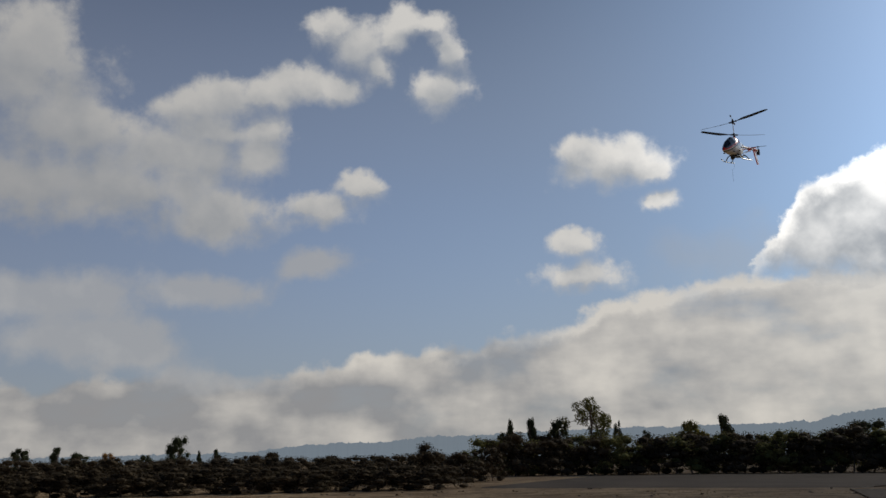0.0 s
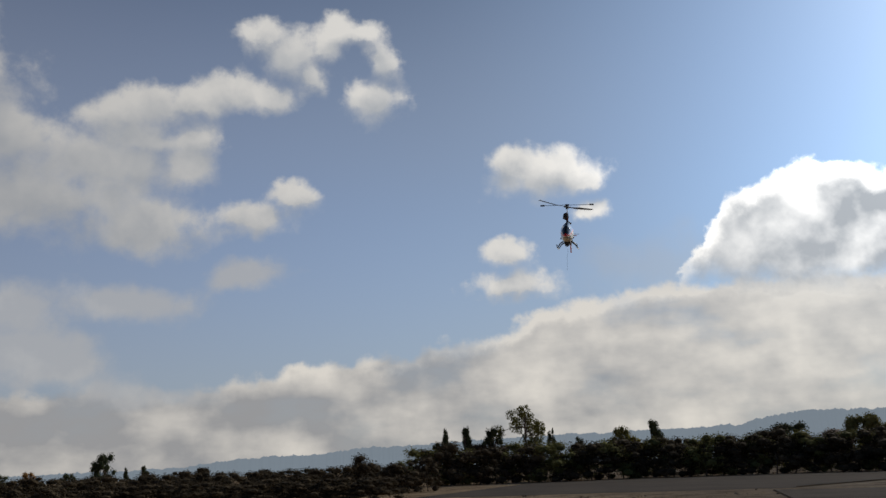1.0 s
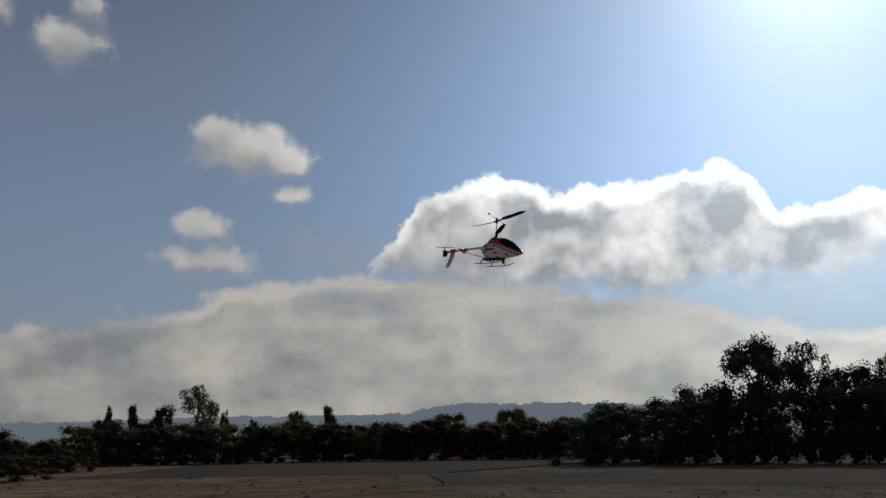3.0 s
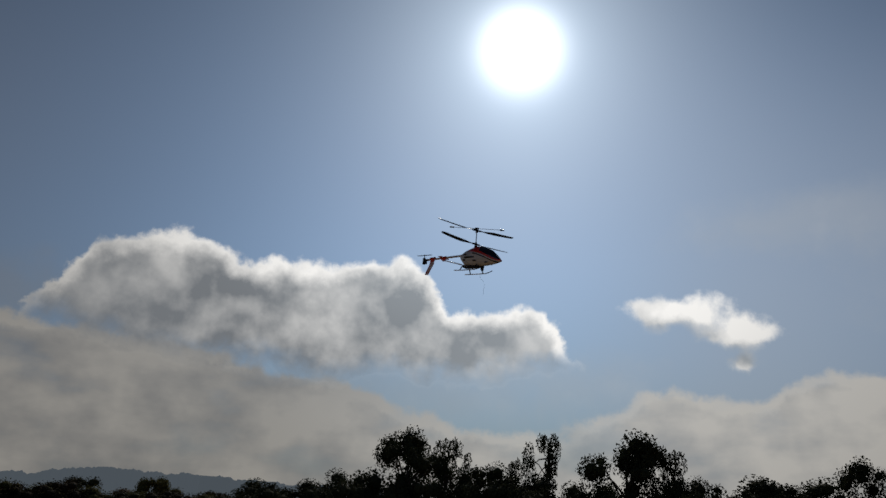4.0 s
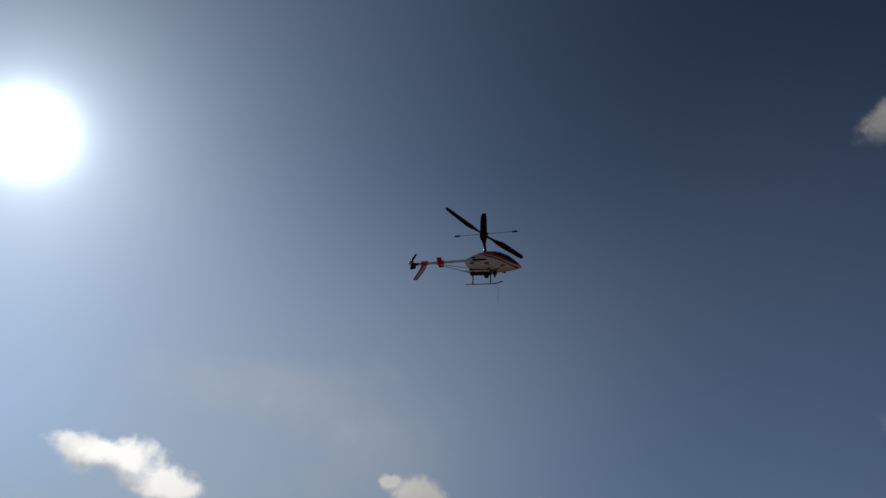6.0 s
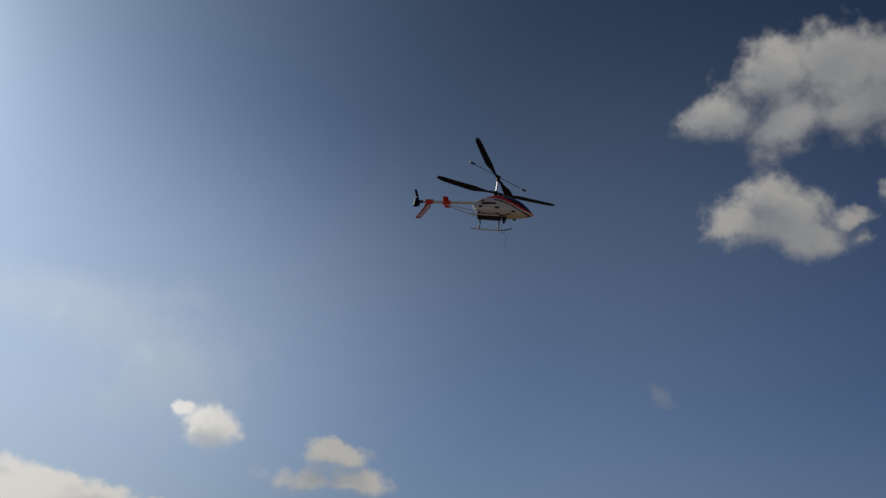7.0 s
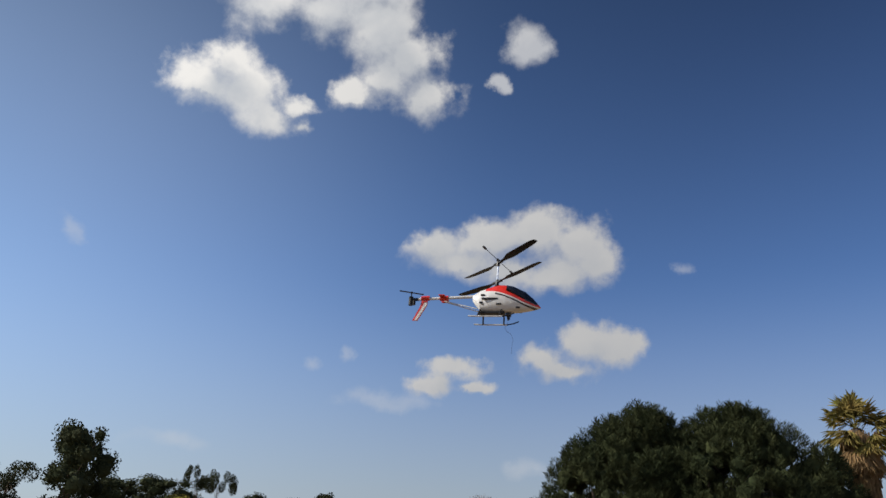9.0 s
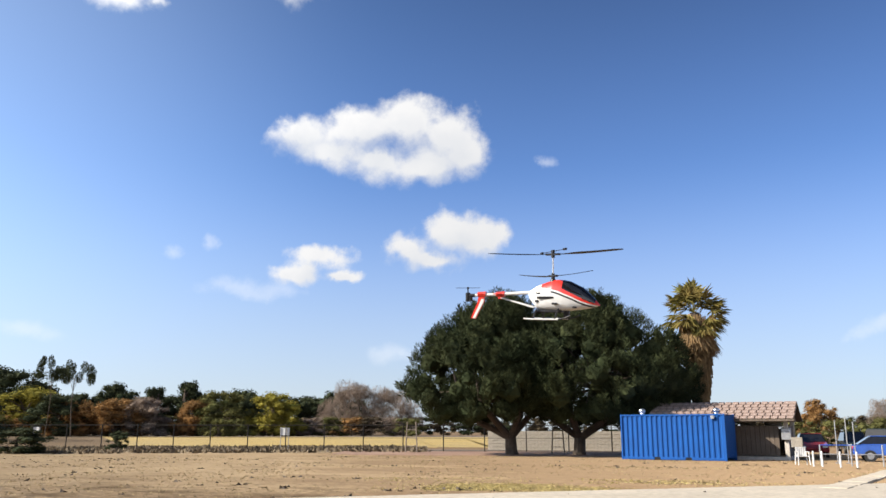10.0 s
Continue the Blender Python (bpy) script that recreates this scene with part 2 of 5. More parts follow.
lit_edge = m("MULTIPLY", m("MULTIPLY", ramp(below_top, 1.6, 0.25, 0.0, 0.8), ramp(azim, -18.0, 2.0, 0.2, 1.0)), ramp(lumps, 0.38, 0.58, 0.35, 1.0))
cloudy = m("ADD", m("MULTIPLY", m("SUBTRACT", layers, 0.5), 2.5), m("ADD", m("MULTIPLY", m("SUBTRACT", lumps, 0.5), 1.1), m("MULTIPLY", relief, 0.9)))
bright = m("ADD", ramp(off_sun, 72.0, 26.0, 0.15, 0.68), m("ADD", lit_edge, cloudy), 0.0, True)
bank_colour = wmix(bright, wmix(by_sun, (4.1, 4.05, 4.1), (7.8, 8.1, 8.4)), wmix(by_sun, (9.6, 9.0, 8.1), (16.5, 15.7, 14.4)))
sky_colour = wmix(veil, wmix(bank, air, bank_colour), veil_colour)
sky_colour = wmix(heap, sky_colour, cloud_colour)
# the sun and the bright air round it
disc = m("MULTIPLY", m("EXPONENT", m("MULTIPLY", m("MULTIPLY", off_sun, off_sun), -0.22)), 60.0)
ring = m("ADD", m("MULTIPLY", m("EXPONENT", m("MULTIPLY", off_sun, -0.3)), 32.0), m("MULTIPLY", m("EXPONENT", m("MULTIPLY", off_sun, -0.085)), 9.5))
glow = wmix(1.0, wmix(1.0, (0.72, 0.88, 1.02), ring, "MULTIPLY"), disc, "ADD")
sky_colour = wmix(1.0, sky_colour, glow, "ADD")
back = wt.nodes.new("ShaderNodeBackground")
back.inputs[1].default_value = STRENGTH
wt.links.new(sky_colour, back.inputs[0])
wt.links.new(back.outputs[0], wt.nodes.new("ShaderNodeOutputWorld").inputs[0])

# ---- materials ----
def material(name, base, rough=0.8, metal=0.0, second=None, scale=3.0, bump=0.0, fine=None, island=0.0, coat=0.0, translucent=0.0, grainy=0.5, gloss=0.5):
    """A surface of two tones mottled at two scales, with relief."""
    mat = bpy.data.materials.new(name)
    mat.use_nodes = True
    t = mat.node_tree
    bsdf = t.nodes["Principled BSDF"]
    bsdf.inputs["Roughness"].default_value, bsdf.inputs["Metallic"].default_value = rough, metal
    bsdf.inputs["Coat Weight"].default_value, bsdf.inputs["Specular IOR Level"].default_value = coat, gloss
    second = second or tuple(0.75 * c for c in base)
    pos = t.nodes.new("ShaderNodeTexCoord").outputs["Object"]
    big, small = t.nodes.new("ShaderNodeTexNoise"), t.nodes.new("ShaderNodeTexNoise")
    for node, s in ((big, scale), (small, fine or scale * 9)):
        t.links.new(pos, node.inputs["Vector"])
        node.inputs["Scale"].default_value, node.inputs["Detail"].default_value = s, 5
    mix, grain = t.nodes.new("ShaderNodeMix"), t.nodes.new("ShaderNodeMix")
    mix.data_type = grain.data_type = "RGBA"
    rng = t.nodes.new("ShaderNodeMapRange")
    rng.inputs[1].default_value, rng.inputs[2].default_value = 0.35, 0.65
    t.links.new(big.outputs["Fac"], rng.inputs[0])
    t.links.new(rng.outputs[0], mix.inputs[0])
    mix.inputs[6].default_value, mix.inputs[7].default_value = (*base, 1), (*second, 1)
    grain.blend_type = "MULTIPLY"
    grain.inputs[0].default_value = grainy
    grey = t.nodes.new("ShaderNodeMapRange")
    grey.inputs[1].default_value, grey.inputs[2].default_value, grey.inputs[3].default_value, grey.inputs[4].default_value = 0.3, 0.7, 0.55, 1.3
    t.links.new(small.outputs["Fac"], grey.inputs[0])
    t.links.new(mix.outputs[2], grain.inputs[6])
    t.links.new(grey.outputs[0], grain.inputs[7])
    colour = grain.outputs[2]
    if island:
        geo, hsv = t.nodes.new("ShaderNodeNewGeometry"), t.nodes.new("ShaderNodeHueSaturation")
        vary = t.nodes.new("ShaderNodeMapRange")
        vary.inputs[3].default_value, vary.inputs[4].default_value = 1 - island, 1 + island
        t.links.new(geo.outputs["Random Per Island"], vary.inputs[0])
        t.links.new(vary.outputs[0], hsv.inputs["Value"])
        t.links.new(colour, hsv.inputs["Color"])
        colour = hsv.outputs[0]
    t.links.new(colour, bsdf.inputs["Base Color"])
    if bump:
        b = t.nodes.new("ShaderNodeBump")
        b.inputs["Strength"].default_value, b.inputs["Distance"].default_value = 0.8, bump
        t.links.new(small.outputs["Fac"], b.inputs["Height"])
        t.links.new(b.outputs[0], bsdf.inputs["Normal"])
    if translucent:
        tr, add = t.nodes.new("ShaderNodeBsdfTranslucent"), t.nodes.new("ShaderNodeMixShader")
        t.links.new(colour, tr.inputs[0])
        add.inputs[0].default_value = translucent
        t.links.new(bsdf.outputs[0], add.inputs[1])
        t.links.new(tr.outputs[0], add.inputs[2])
        t.links.new(add.outputs[0], t.nodes["Material Output"].inputs[0])
    return mat


def leafy(name, base, second, through_light=0.25):
    return material(name, base, 0.85, second=second, scale=0.5, fine=3.0, island=0.35, translucent=through_light, gloss=0.05)


M_LEAF = {
    "dark": leafy("dark_leaves", (0.036, 0.047, 0.024), (0.054, 0.058, 0.03), 0.12),
    "olive": leafy("olive_leaves", (0.09, 0.1, 0.035), (0.13, 0.11, 0.04)),
    "yellow": leafy("yellow_leaves", (0.28, 0.23, 0.04), (0.17, 0.17, 0.04)),
    "orange": leafy("orange_leaves", (0.27, 0.14, 0.05), (0.2, 0.13, 0.06)),
    "brown": leafy("dry_twigs", (0.21, 0.16, 0.125), (0.27, 0.21, 0.165)),
    "scrub": leafy("scrub_leaves", (0.046, 0.036, 0.022), (0.062, 0.048, 0.03), 0.1),
    "pine": leafy("pine_needles", (0.027, 0.036, 0.017), (0.044, 0.051, 0.023), 0.07),
    "palm": leafy("palm_leaves", (0.14, 0.14, 0.035), (0.26, 0.2, 0.07)),
    "thatch": leafy("dead_palm_leaves", (0.3, 0.2, 0.1), (0.22, 0.15, 0.08)),
}
M_BARK = material("bark", (0.1, 0.075, 0.055), 0.95, second=(0.06, 0.045, 0.035), scale=2, bump=0.03)
M_PALE_BARK = material("pale_bark", (0.26, 0.22, 0.18), 0.95, second=(0.15, 0.12, 0.1), scale=2, bump=0.02)
M_PATH = material("pale_concrete", (0.46, 0.4, 0.31), 0.9, second=(0.4, 0.345, 0.265), scale=0.4, fine=6, bump=0.01)
M_ROAD = material("worn_asphalt", (0.05, 0.043, 0.038), 1.0, second=(0.034, 0.03, 0.027), scale=0.3, fine=8, bump=0.01)
M_ROAD.node_tree.nodes["Principled BSDF"].inputs["Specular IOR Level"].default_value = 0.02
M_WHITE = material("white_paint", (0.66, 0.65, 0.63), 0.35, second=(0.6, 0.59, 0.57), scale=6, coat=0.3, grainy=0.08)
M_RED = material("red_paint", (0.62, 0.035, 0.02), 0.3, second=(0.55, 0.03, 0.02), scale=6, coat=0.4, grainy=0.08)
M_BLACK = material("black_plastic", (0.01, 0.01, 0.012), 0.45, second=(0.016, 0.016, 0.018), scale=20, grainy=0.08, gloss=0.3)
M_BLADE = material("dark_blade_plastic", (0.004, 0.005, 0.007), 0.5, second=(0.006, 0.007, 0.009), scale=20, grainy=0.08, gloss=0.25)
M_METAL = material("bright_metal", (0.75, 0.75, 0.76), 0.3, 1.0, second=(0.65, 0.65, 0.66), scale=10, grainy=0.08)
M_GALV = material("galvanised_steel", (0.42, 0.42, 0.42), 0.5, 0.8, second=(0.33, 0.33, 0.34), scale=5)
M_DARK_STEEL = material("dark_steel", (0.03, 0.027, 0.025), 0.8, 0.0, scale=5, gloss=0.1)
M_GLASS = material("tinted_glass", (0.012, 0.012, 0.014), 0.06, coat=1.0, grainy=0.08)
M_BLUE = material("blue_container_paint", (0.006, 0.075, 0.29), 0.6, second=(0.006, 0.064, 0.25), scale=1.2, fine=14, bump=0.002, grainy=0.08, gloss=0.2)
M_TILE = material("clay_roof_tile", (0.26, 0.18, 0.15), 0.85, second=(0.33, 0.245, 0.205), scale=1.5, bump=0.01)
M_BROWN = material("brown_board", (0.13, 0.1, 0.075), 0.8, second=(0.1, 0.075, 0.055), scale=1.5)
M_CREAM = material("cream_render", (0.5, 0.46, 0.4), 0.9, second=(0.42, 0.38, 0.33), scale=1.0)
M_BLOCK = material("grey_block", (0.3, 0.26, 0.2), 0.95, second=(0.3, 0.27, 0.23), scale=1.2, bump=0.02)
M_CAR_BLUE = material("blue_car_paint", (0.02, 0.09, 0.4), 0.25, scale=3, coat=0.8, grainy=0.08)
M_CAR_RED = material("red_car_paint", (0.3, 0.03, 0.03), 0.25, scale=3, coat=0.8, grainy=0.08)
M_CAR_DARK = material("dark_car_paint", (0.02, 0.035, 0.035), 0.25, scale=3, coat=0.8, grainy=0.08)
M_TYRE = material("rubber", (0.02, 0.02, 0.02), 0.85, scale=5)


def ground_material():
    mat = material("dry_ground", (0.4, 0.29, 0.17), 0.95, second=(0.24, 0.165, 0.096), scale=0.16, fine=3.4, bump=0.14, grainy=0.85)
    t = mat.node_tree
    bsdf = t.nodes["Principled BSDF"]
    pale = bsdf.inputs["Base Color"].links[0].from_socket
    pos, stretch, spot, cut, tint = [t.nodes.new("ShaderNode" + k) for k in ("TexCoord", "Mapping", "TexNoise", "MapRange", "Mix")]
    stretch.inputs["Scale"].default_value = (0.55, 0.8, 1.0)
    spot.inputs["Scale"].default_value, spot.inputs["Detail"].default_value, spot.inputs["Roughness"].default_value = 0.9, 7, 0.68
    cut.inputs[1].default_value, cut.inputs[2].default_value, cut.inputs[4].default_value = 0.48, 0.62, 0.85
    tint.data_type = "RGBA"
    t.links.new(pos.outputs["Object"], stretch.inputs[0])
    t.links.new(stretch.outputs[0], spot.inputs["Vector"])
    t.links.new(spot.outputs["Fac"], cut.inputs[0])
    t.links.new(cut.outputs[0], tint.inputs[0])
    t.links.new(pale, tint.inputs[6])
    tint.inputs[7].default_value = (0.11, 0.072, 0.04, 1)
    # pale straw-covered ground on one side of the field, its colour lightened further to suggest frontal sun, bare
    # brown earth on the other
    colour, patch = tint.outputs[2], t.nodes.new("ShaderNodeTexNoise")
    patch.inputs["Scale"].default_value, patch.inputs["Detail"].default_value, patch.inputs["Roughness"].default_value = 0.35, 6, 0.65
    t.links.new(stretch.outputs[0], patch.inputs["Vector"])
    for line, offset, soil, lo, hi in (((0.3, -0.95, 0), -16.0, (0.46, 0.335, 0.195, 1), 3.0, 12.0), ((-0.82, -0.57, 0), 3.0, (0.175, 0.112, 0.066, 1), 0.0, 8.0), ((0.3, -0.954, 0), -67.0, (0.13, 0.09, 0.058, 1), 0.0, 3.0)):
        along, wob, cover, mix = [t.nodes.new("ShaderNode" + k) for k in ("VectorMath", "Math", "MapRange", "Mix")]
        along.operation, along.inputs[1].default_value = "DOT_PRODUCT", line
        t.links.new(pos.outputs["Object"], along.inputs[0])
        wob.operation = "MULTIPLY_ADD"
        t.links.new(patch.outputs["Fac"], wob.inputs[0])
        wob.inputs[1].default_value = 34.0
        t.links.new(along.outputs["Value"], wob.inputs[2])
        cover.inputs[1].default_value, cover.inputs[2].default_value, cover.inputs[4].default_value = 17.0 + lo - offset, 17.0 + hi - offset, 0.62
        t.links.new(wob.outputs[0], cover.inputs[0])
        mix.data_type = "RGBA"
        t.links.new(cover.outputs[0], mix.inputs[0])
        t.links.new(colour, mix.inputs[6])
        mix.inputs[7].default_value = soil
        colour = mix.outputs[2]
    t.links.new(colour, bsdf.inputs["Base Color"])
    mat.node_tree.nodes["Principled BSDF"].inputs["Diffuse Roughness"].default_value = 1.0
    mat.node_tree.nodes["Principled BSDF"].inputs["Specular IOR Level"].default_value = 0.02
    return mat


M_GROUND = ground_material()
M_STRAW = material("straw_yellow_grass", (0.38, 0.26, 0.06), 0.95, second=(0.29, 0.21, 0.07), scale=0.08, fine=1.5, bump=0.05)
M_WEEDY = material("weedy_soil", (0.14, 0.102, 0.07), 0.95, second=(0.075, 0.058, 0.04), scale=0.3, fine=2.0, bump=0.08)
M_SOIL = material("red_brown_soil", (0.2, 0.11, 0.07), 0.95, second=(0.26, 0.16, 0.1), scale=0.3, fine=3, bump=0.04)
M_LEAFLITTER = material("fallen_leaves", (0.42, 0.33, 0.12), 0.9, second=(0.3, 0.24, 0.1), scale=2, island=0.4)



def fuselage_material():
    """White shell with a red back and a black pinstripe that follow a falling line to the nose."""
    mat = material("fuselage_paint", (0.64, 0.635, 0.62), 0.3, second=(0.61, 0.605, 0.59), scale=8, coat=0.4, grainy=0.05)
    t = mat.node_tree
    bsdf = t.nodes["Principled BSDF"]
    white = bsdf.inputs["Base Color"].links[0].from_socket
    sep = t.nodes.new("ShaderNodeSeparateXYZ")
    t.links.new(t.nodes.new("ShaderNodeTexCoord").outputs["Object"], sep.inputs[0])

    def math_node(op, a, b):
        node = t.nodes.new("ShaderNodeMath")
        node.operation = op
        for i, v in enumerate((a, b)):
            if isinstance(v, float):
                node.inputs[i].default_value = v
            else:
                t.links.new(v, node.inputs[i])
        return node.outputs[0]

    curve = t.nodes.new("ShaderNodeFloatCurve")
    c = curve.mapping.curves[0]
    c.points[0].location, c.points[1].location = (0.0, 0.85), (1.0, 0.03)
    for x, z in ((0.13, 0.83), (0.34, 0.76), (0.6, 0.48), (0.83, 0.16)):
        c.points.new(x, z)
    curve.mapping.update()
    t.links.new(math_node("DIVIDE", math_node("ADD", sep.outputs[0], 0.11), 0.32), curve.inputs["Value"])
    line = math_node("SUBTRACT", math_node("MULTIPLY", curve.outputs[0], 0.1), 0.05)
    over = math_node("SUBTRACT", sep.outputs[2], line)
    red = math_node("MULTIPLY", math_node("GREATER_THAN", over, 0.0), math_node("GREATER_THAN", sep.outputs[0], -0.05))
    stripe = math_node("MULTIPLY", math_node("GREATER_THAN", over, -0.015), math_node("LESS_THAN", over, -0.007))
    stripe = math_node("MULTIPLY", stripe, math_node("GREATER_THAN", sep.outputs[0], 0.0))
    colour = white
    for fac, tint in ((red, (0.62, 0.03, 0.02, 1)), (stripe, (0.02, 0.02, 0.02, 1))):
        mix = t.nodes.new("ShaderNodeMix")
        mix.data_type = "RGBA"
        t.links.new(fac, mix.inputs[0])
        t.links.new(colour, mix.inputs[6])
        mix.inputs[7].default_value = tint
        colour = mix.outputs[2]
    t.links.new(colour, bsdf.inputs["Base Color"])
    return mat


M_SHELL = fuselage_material()

# ---- mesh helpers ----
def mesh_of(name, verts, faces, mats, smooth=False):
    me = bpy.data.meshes.new(name)
    me.from_pydata([tuple(v) for v in verts], [], faces)
    for mt in (mats if isinstance(mats, (list, tuple)) else [mats]):
        me.materials.append(mt)
    if smooth:
        me.polygons.foreach_set("use_smooth", [True] * len(me.polygons))
    me.update()
    return me


def part(name, bm, mat, parent, label="", smooth=False):
    me = bpy.data.meshes.new(name)
    bmesh.ops.recalc_face_normals(bm, faces=bm.faces)
    bm.to_mesh(me)
    bm.free()
    me.materials.append(mat)
    if smooth:
        me.polygons.foreach_set("use_smooth", [True] * len(me.polygons))
    ob = new(name, me)
    ob.parent = parent
    return tagged(ob, label)


def box(bm, x0, x1, y0, y1, z0, z1, bevel=0.0):
    made = bmesh.ops.create_cube(bm, size=1.0)["verts"]
    for v in made:
        v.co = Vector(((x0 + x1) / 2 + v.co.x * (x1 - x0), (y0 + y1) / 2 + v.co.y * (y1 - y0), (z0 + z1) / 2 + v.co.z * (z1 - z0)))
    if bevel:
        bmesh.ops.bevel(bm, geom=list({e for v in made for e in v.link_edges}), offset=bevel, segments=1, affect="EDGES")
    return bm


def rod(bm, a, b, r0, r1=None, n=8):
    a, b = Vector(a), Vector(b)
    q = (b - a).to_track_quat("Z", "Y").to_matrix().to_4x4()
    bmesh.ops.create_cone(bm, cap_ends=True, segments=n, radius1=r0, radius2=r0 if r1 is None else r1, depth=(b - a).length,
                          matrix=Matrix.Translation((a + b) / 2) @ q)
    return bm


def bearing(az, dist, z=0.0):
    return Vector((math.sin(radians(az)) * dist, math.cos(radians(az)) * dist, z))


# ---- ground ----
def ground_sheet():
    rng = np.random.default_rng(3)
    radii = [0, 3, 6, 9, 12, 15, 18, 21, 24, 27, 30, 34, 38, 42, 47, 53, 60, 70, 85, 110, 150, 220, 350, 600, 1200, 2500, 4500]
    n = 240
    verts, faces = [(0, 0, 0)], []
    for r in radii[1:]:
        for i in range(n):
            a = 2 * math.pi * i / n
            x, y = r * math.sin(a), r * math.cos(a)
            h = 0.02 * noise.noise(Vector((x, y, 0)) * 0.35) + 0.015 * noise.noise(Vector((x, y, 5)) * 0.12)
            verts.append((x, y, h if 2 < r < 100 else 0))
    for i in range(n):
        faces.append((0, 1 + (i + 1) % n, 1 + i))
    for k in range(len(radii) - 2):
        for i in range(n):
            a, b = 1 + k * n + i, 1 + k * n + (i + 1) % n
            faces.append((a, b, b + n, a + n))
    ob = new("ground", mesh_of("ground", verts, faces, M_GROUND, True))
    return tagged(ob, "dry bare earth field with sparse straw-coloured grass", "ground", kind="structure")


ground_sheet()


def strip(name, label, category, corners, mat, z=0.07, ragged=0.0, steps=24):
    """A flat slab on the ground between two edges: near a to b, far c to d."""
    a, b, c, d = [Vector((*p, 0)) for p in corners]
    rng = random.Random(hash_name(name))
    verts, faces = [], []
    for i in range(steps + 1):
        u = i / steps
        for p, q, s in ((a, b, -1), (d, c, 1)):
            v = p.lerp(q, u)
            w = (d - a).normalized() * s * rng.uniform(0, ragged)
            verts.append((v.x + w.x, v.y + w.y, z))
            out = (d - a).normalized() * s * 1.2
            verts.append((v.x + w.x + out.x, v.y + w.y + out.y, z - 0.1))
    for i in range(steps):
        k = 4 * i
        faces += [(k, k + 4, k + 6, k + 2), (k + 1, k + 5, k + 4, k), (k + 2, k + 6, k + 7, k + 3)]
    ob = new(name, mesh_of(name, verts, faces, mat))
    return tagged(ob, label, category, kind="structure")


def hash_name(s):
    return sum(ord(c) * (i + 1) for i, c in enumerate(s))


strip("road", "worn grey asphalt strip between dry verges", "road", ((2, 47), (20, 40), (46, 56), (13, 71)), M_ROAD, 0.04, 0.5)
strip("road_2", "worn grey asphalt lane beside bare earth", "road", ((15, 30.5), (34, 12), (46, 20), (17.5, 37)), M_ROAD, 0.045, 0.4)
strip("pavement", "pale concrete path across the bare field", "path", ((9.0, -13.0), (-12.0, -35.0), (-8.4, -38.3), (12.6, -16.2)), M_PATH, 0.045, 0.08)
strip("grass_field", "straw-yellow dry grass field behind the fence", "field", ((70, -64.5), (30, -84), (80, -215), (172, -150)), M_STRAW, 0.05, 5.0, 40)
strip("weedy_soil", "dull brown weedy soil along the fence", "soil", ((95, -38.5), (16, -63.5), (18, -70.5), (97, -45.5)), M_WEEDY, 0.035, 1.6, 60)
strip("fallow_soil", "grey-brown fallow earth beyond the grass", "soil", ((165, -160), (75, -222), (95, -300), (235, -195)), M_WEEDY, 0.03, 6.0, 40)
strip("bare_soil", "red-brown bare soil under the pines", "soil", ((34, -50), (12, -55.5), (14, -64), (38, -58)), M_SOIL, 0.04, 1.2)


def slab_walk():
    """A narrow walk of separate concrete slabs towards the car park."""
    a, b = bearing(177.9, 26.5), bearing(181.6, 42.0)
    run = (b - a).normalized()
    ob = new("pavement_2")
    ob.location, ob.rotation_euler = a, (0, 0, math.atan2(run.y, run.x))
    rng = random.Random(6)
    me = None
    for i in range(17):
        if me is None:
            bm = box(bmesh.new(), 0.02, 0.92, -0.38, 0.38, -0.05, 0.055, 0.012)
            me = bpy.data.meshes.new("slab")
            bm.to_mesh(me)
            bm.free()
            me.materials.append(M_PATH)
        o = new("slab", me)
        o.parent = ob
        o.matrix_basis = pose(i * 0.95, rng.uniform(-0.04, 0.04), rng.uniform(-0.01, 0.01), rng.uniform(-0.8, 0.8), rng.uniform(-0.8, 0.8), rng.uniform(-2, 2))
    tagged(ob, "narrow walk of pale concrete slabs towards the car park", "path", kind="structure")


slab_walk()


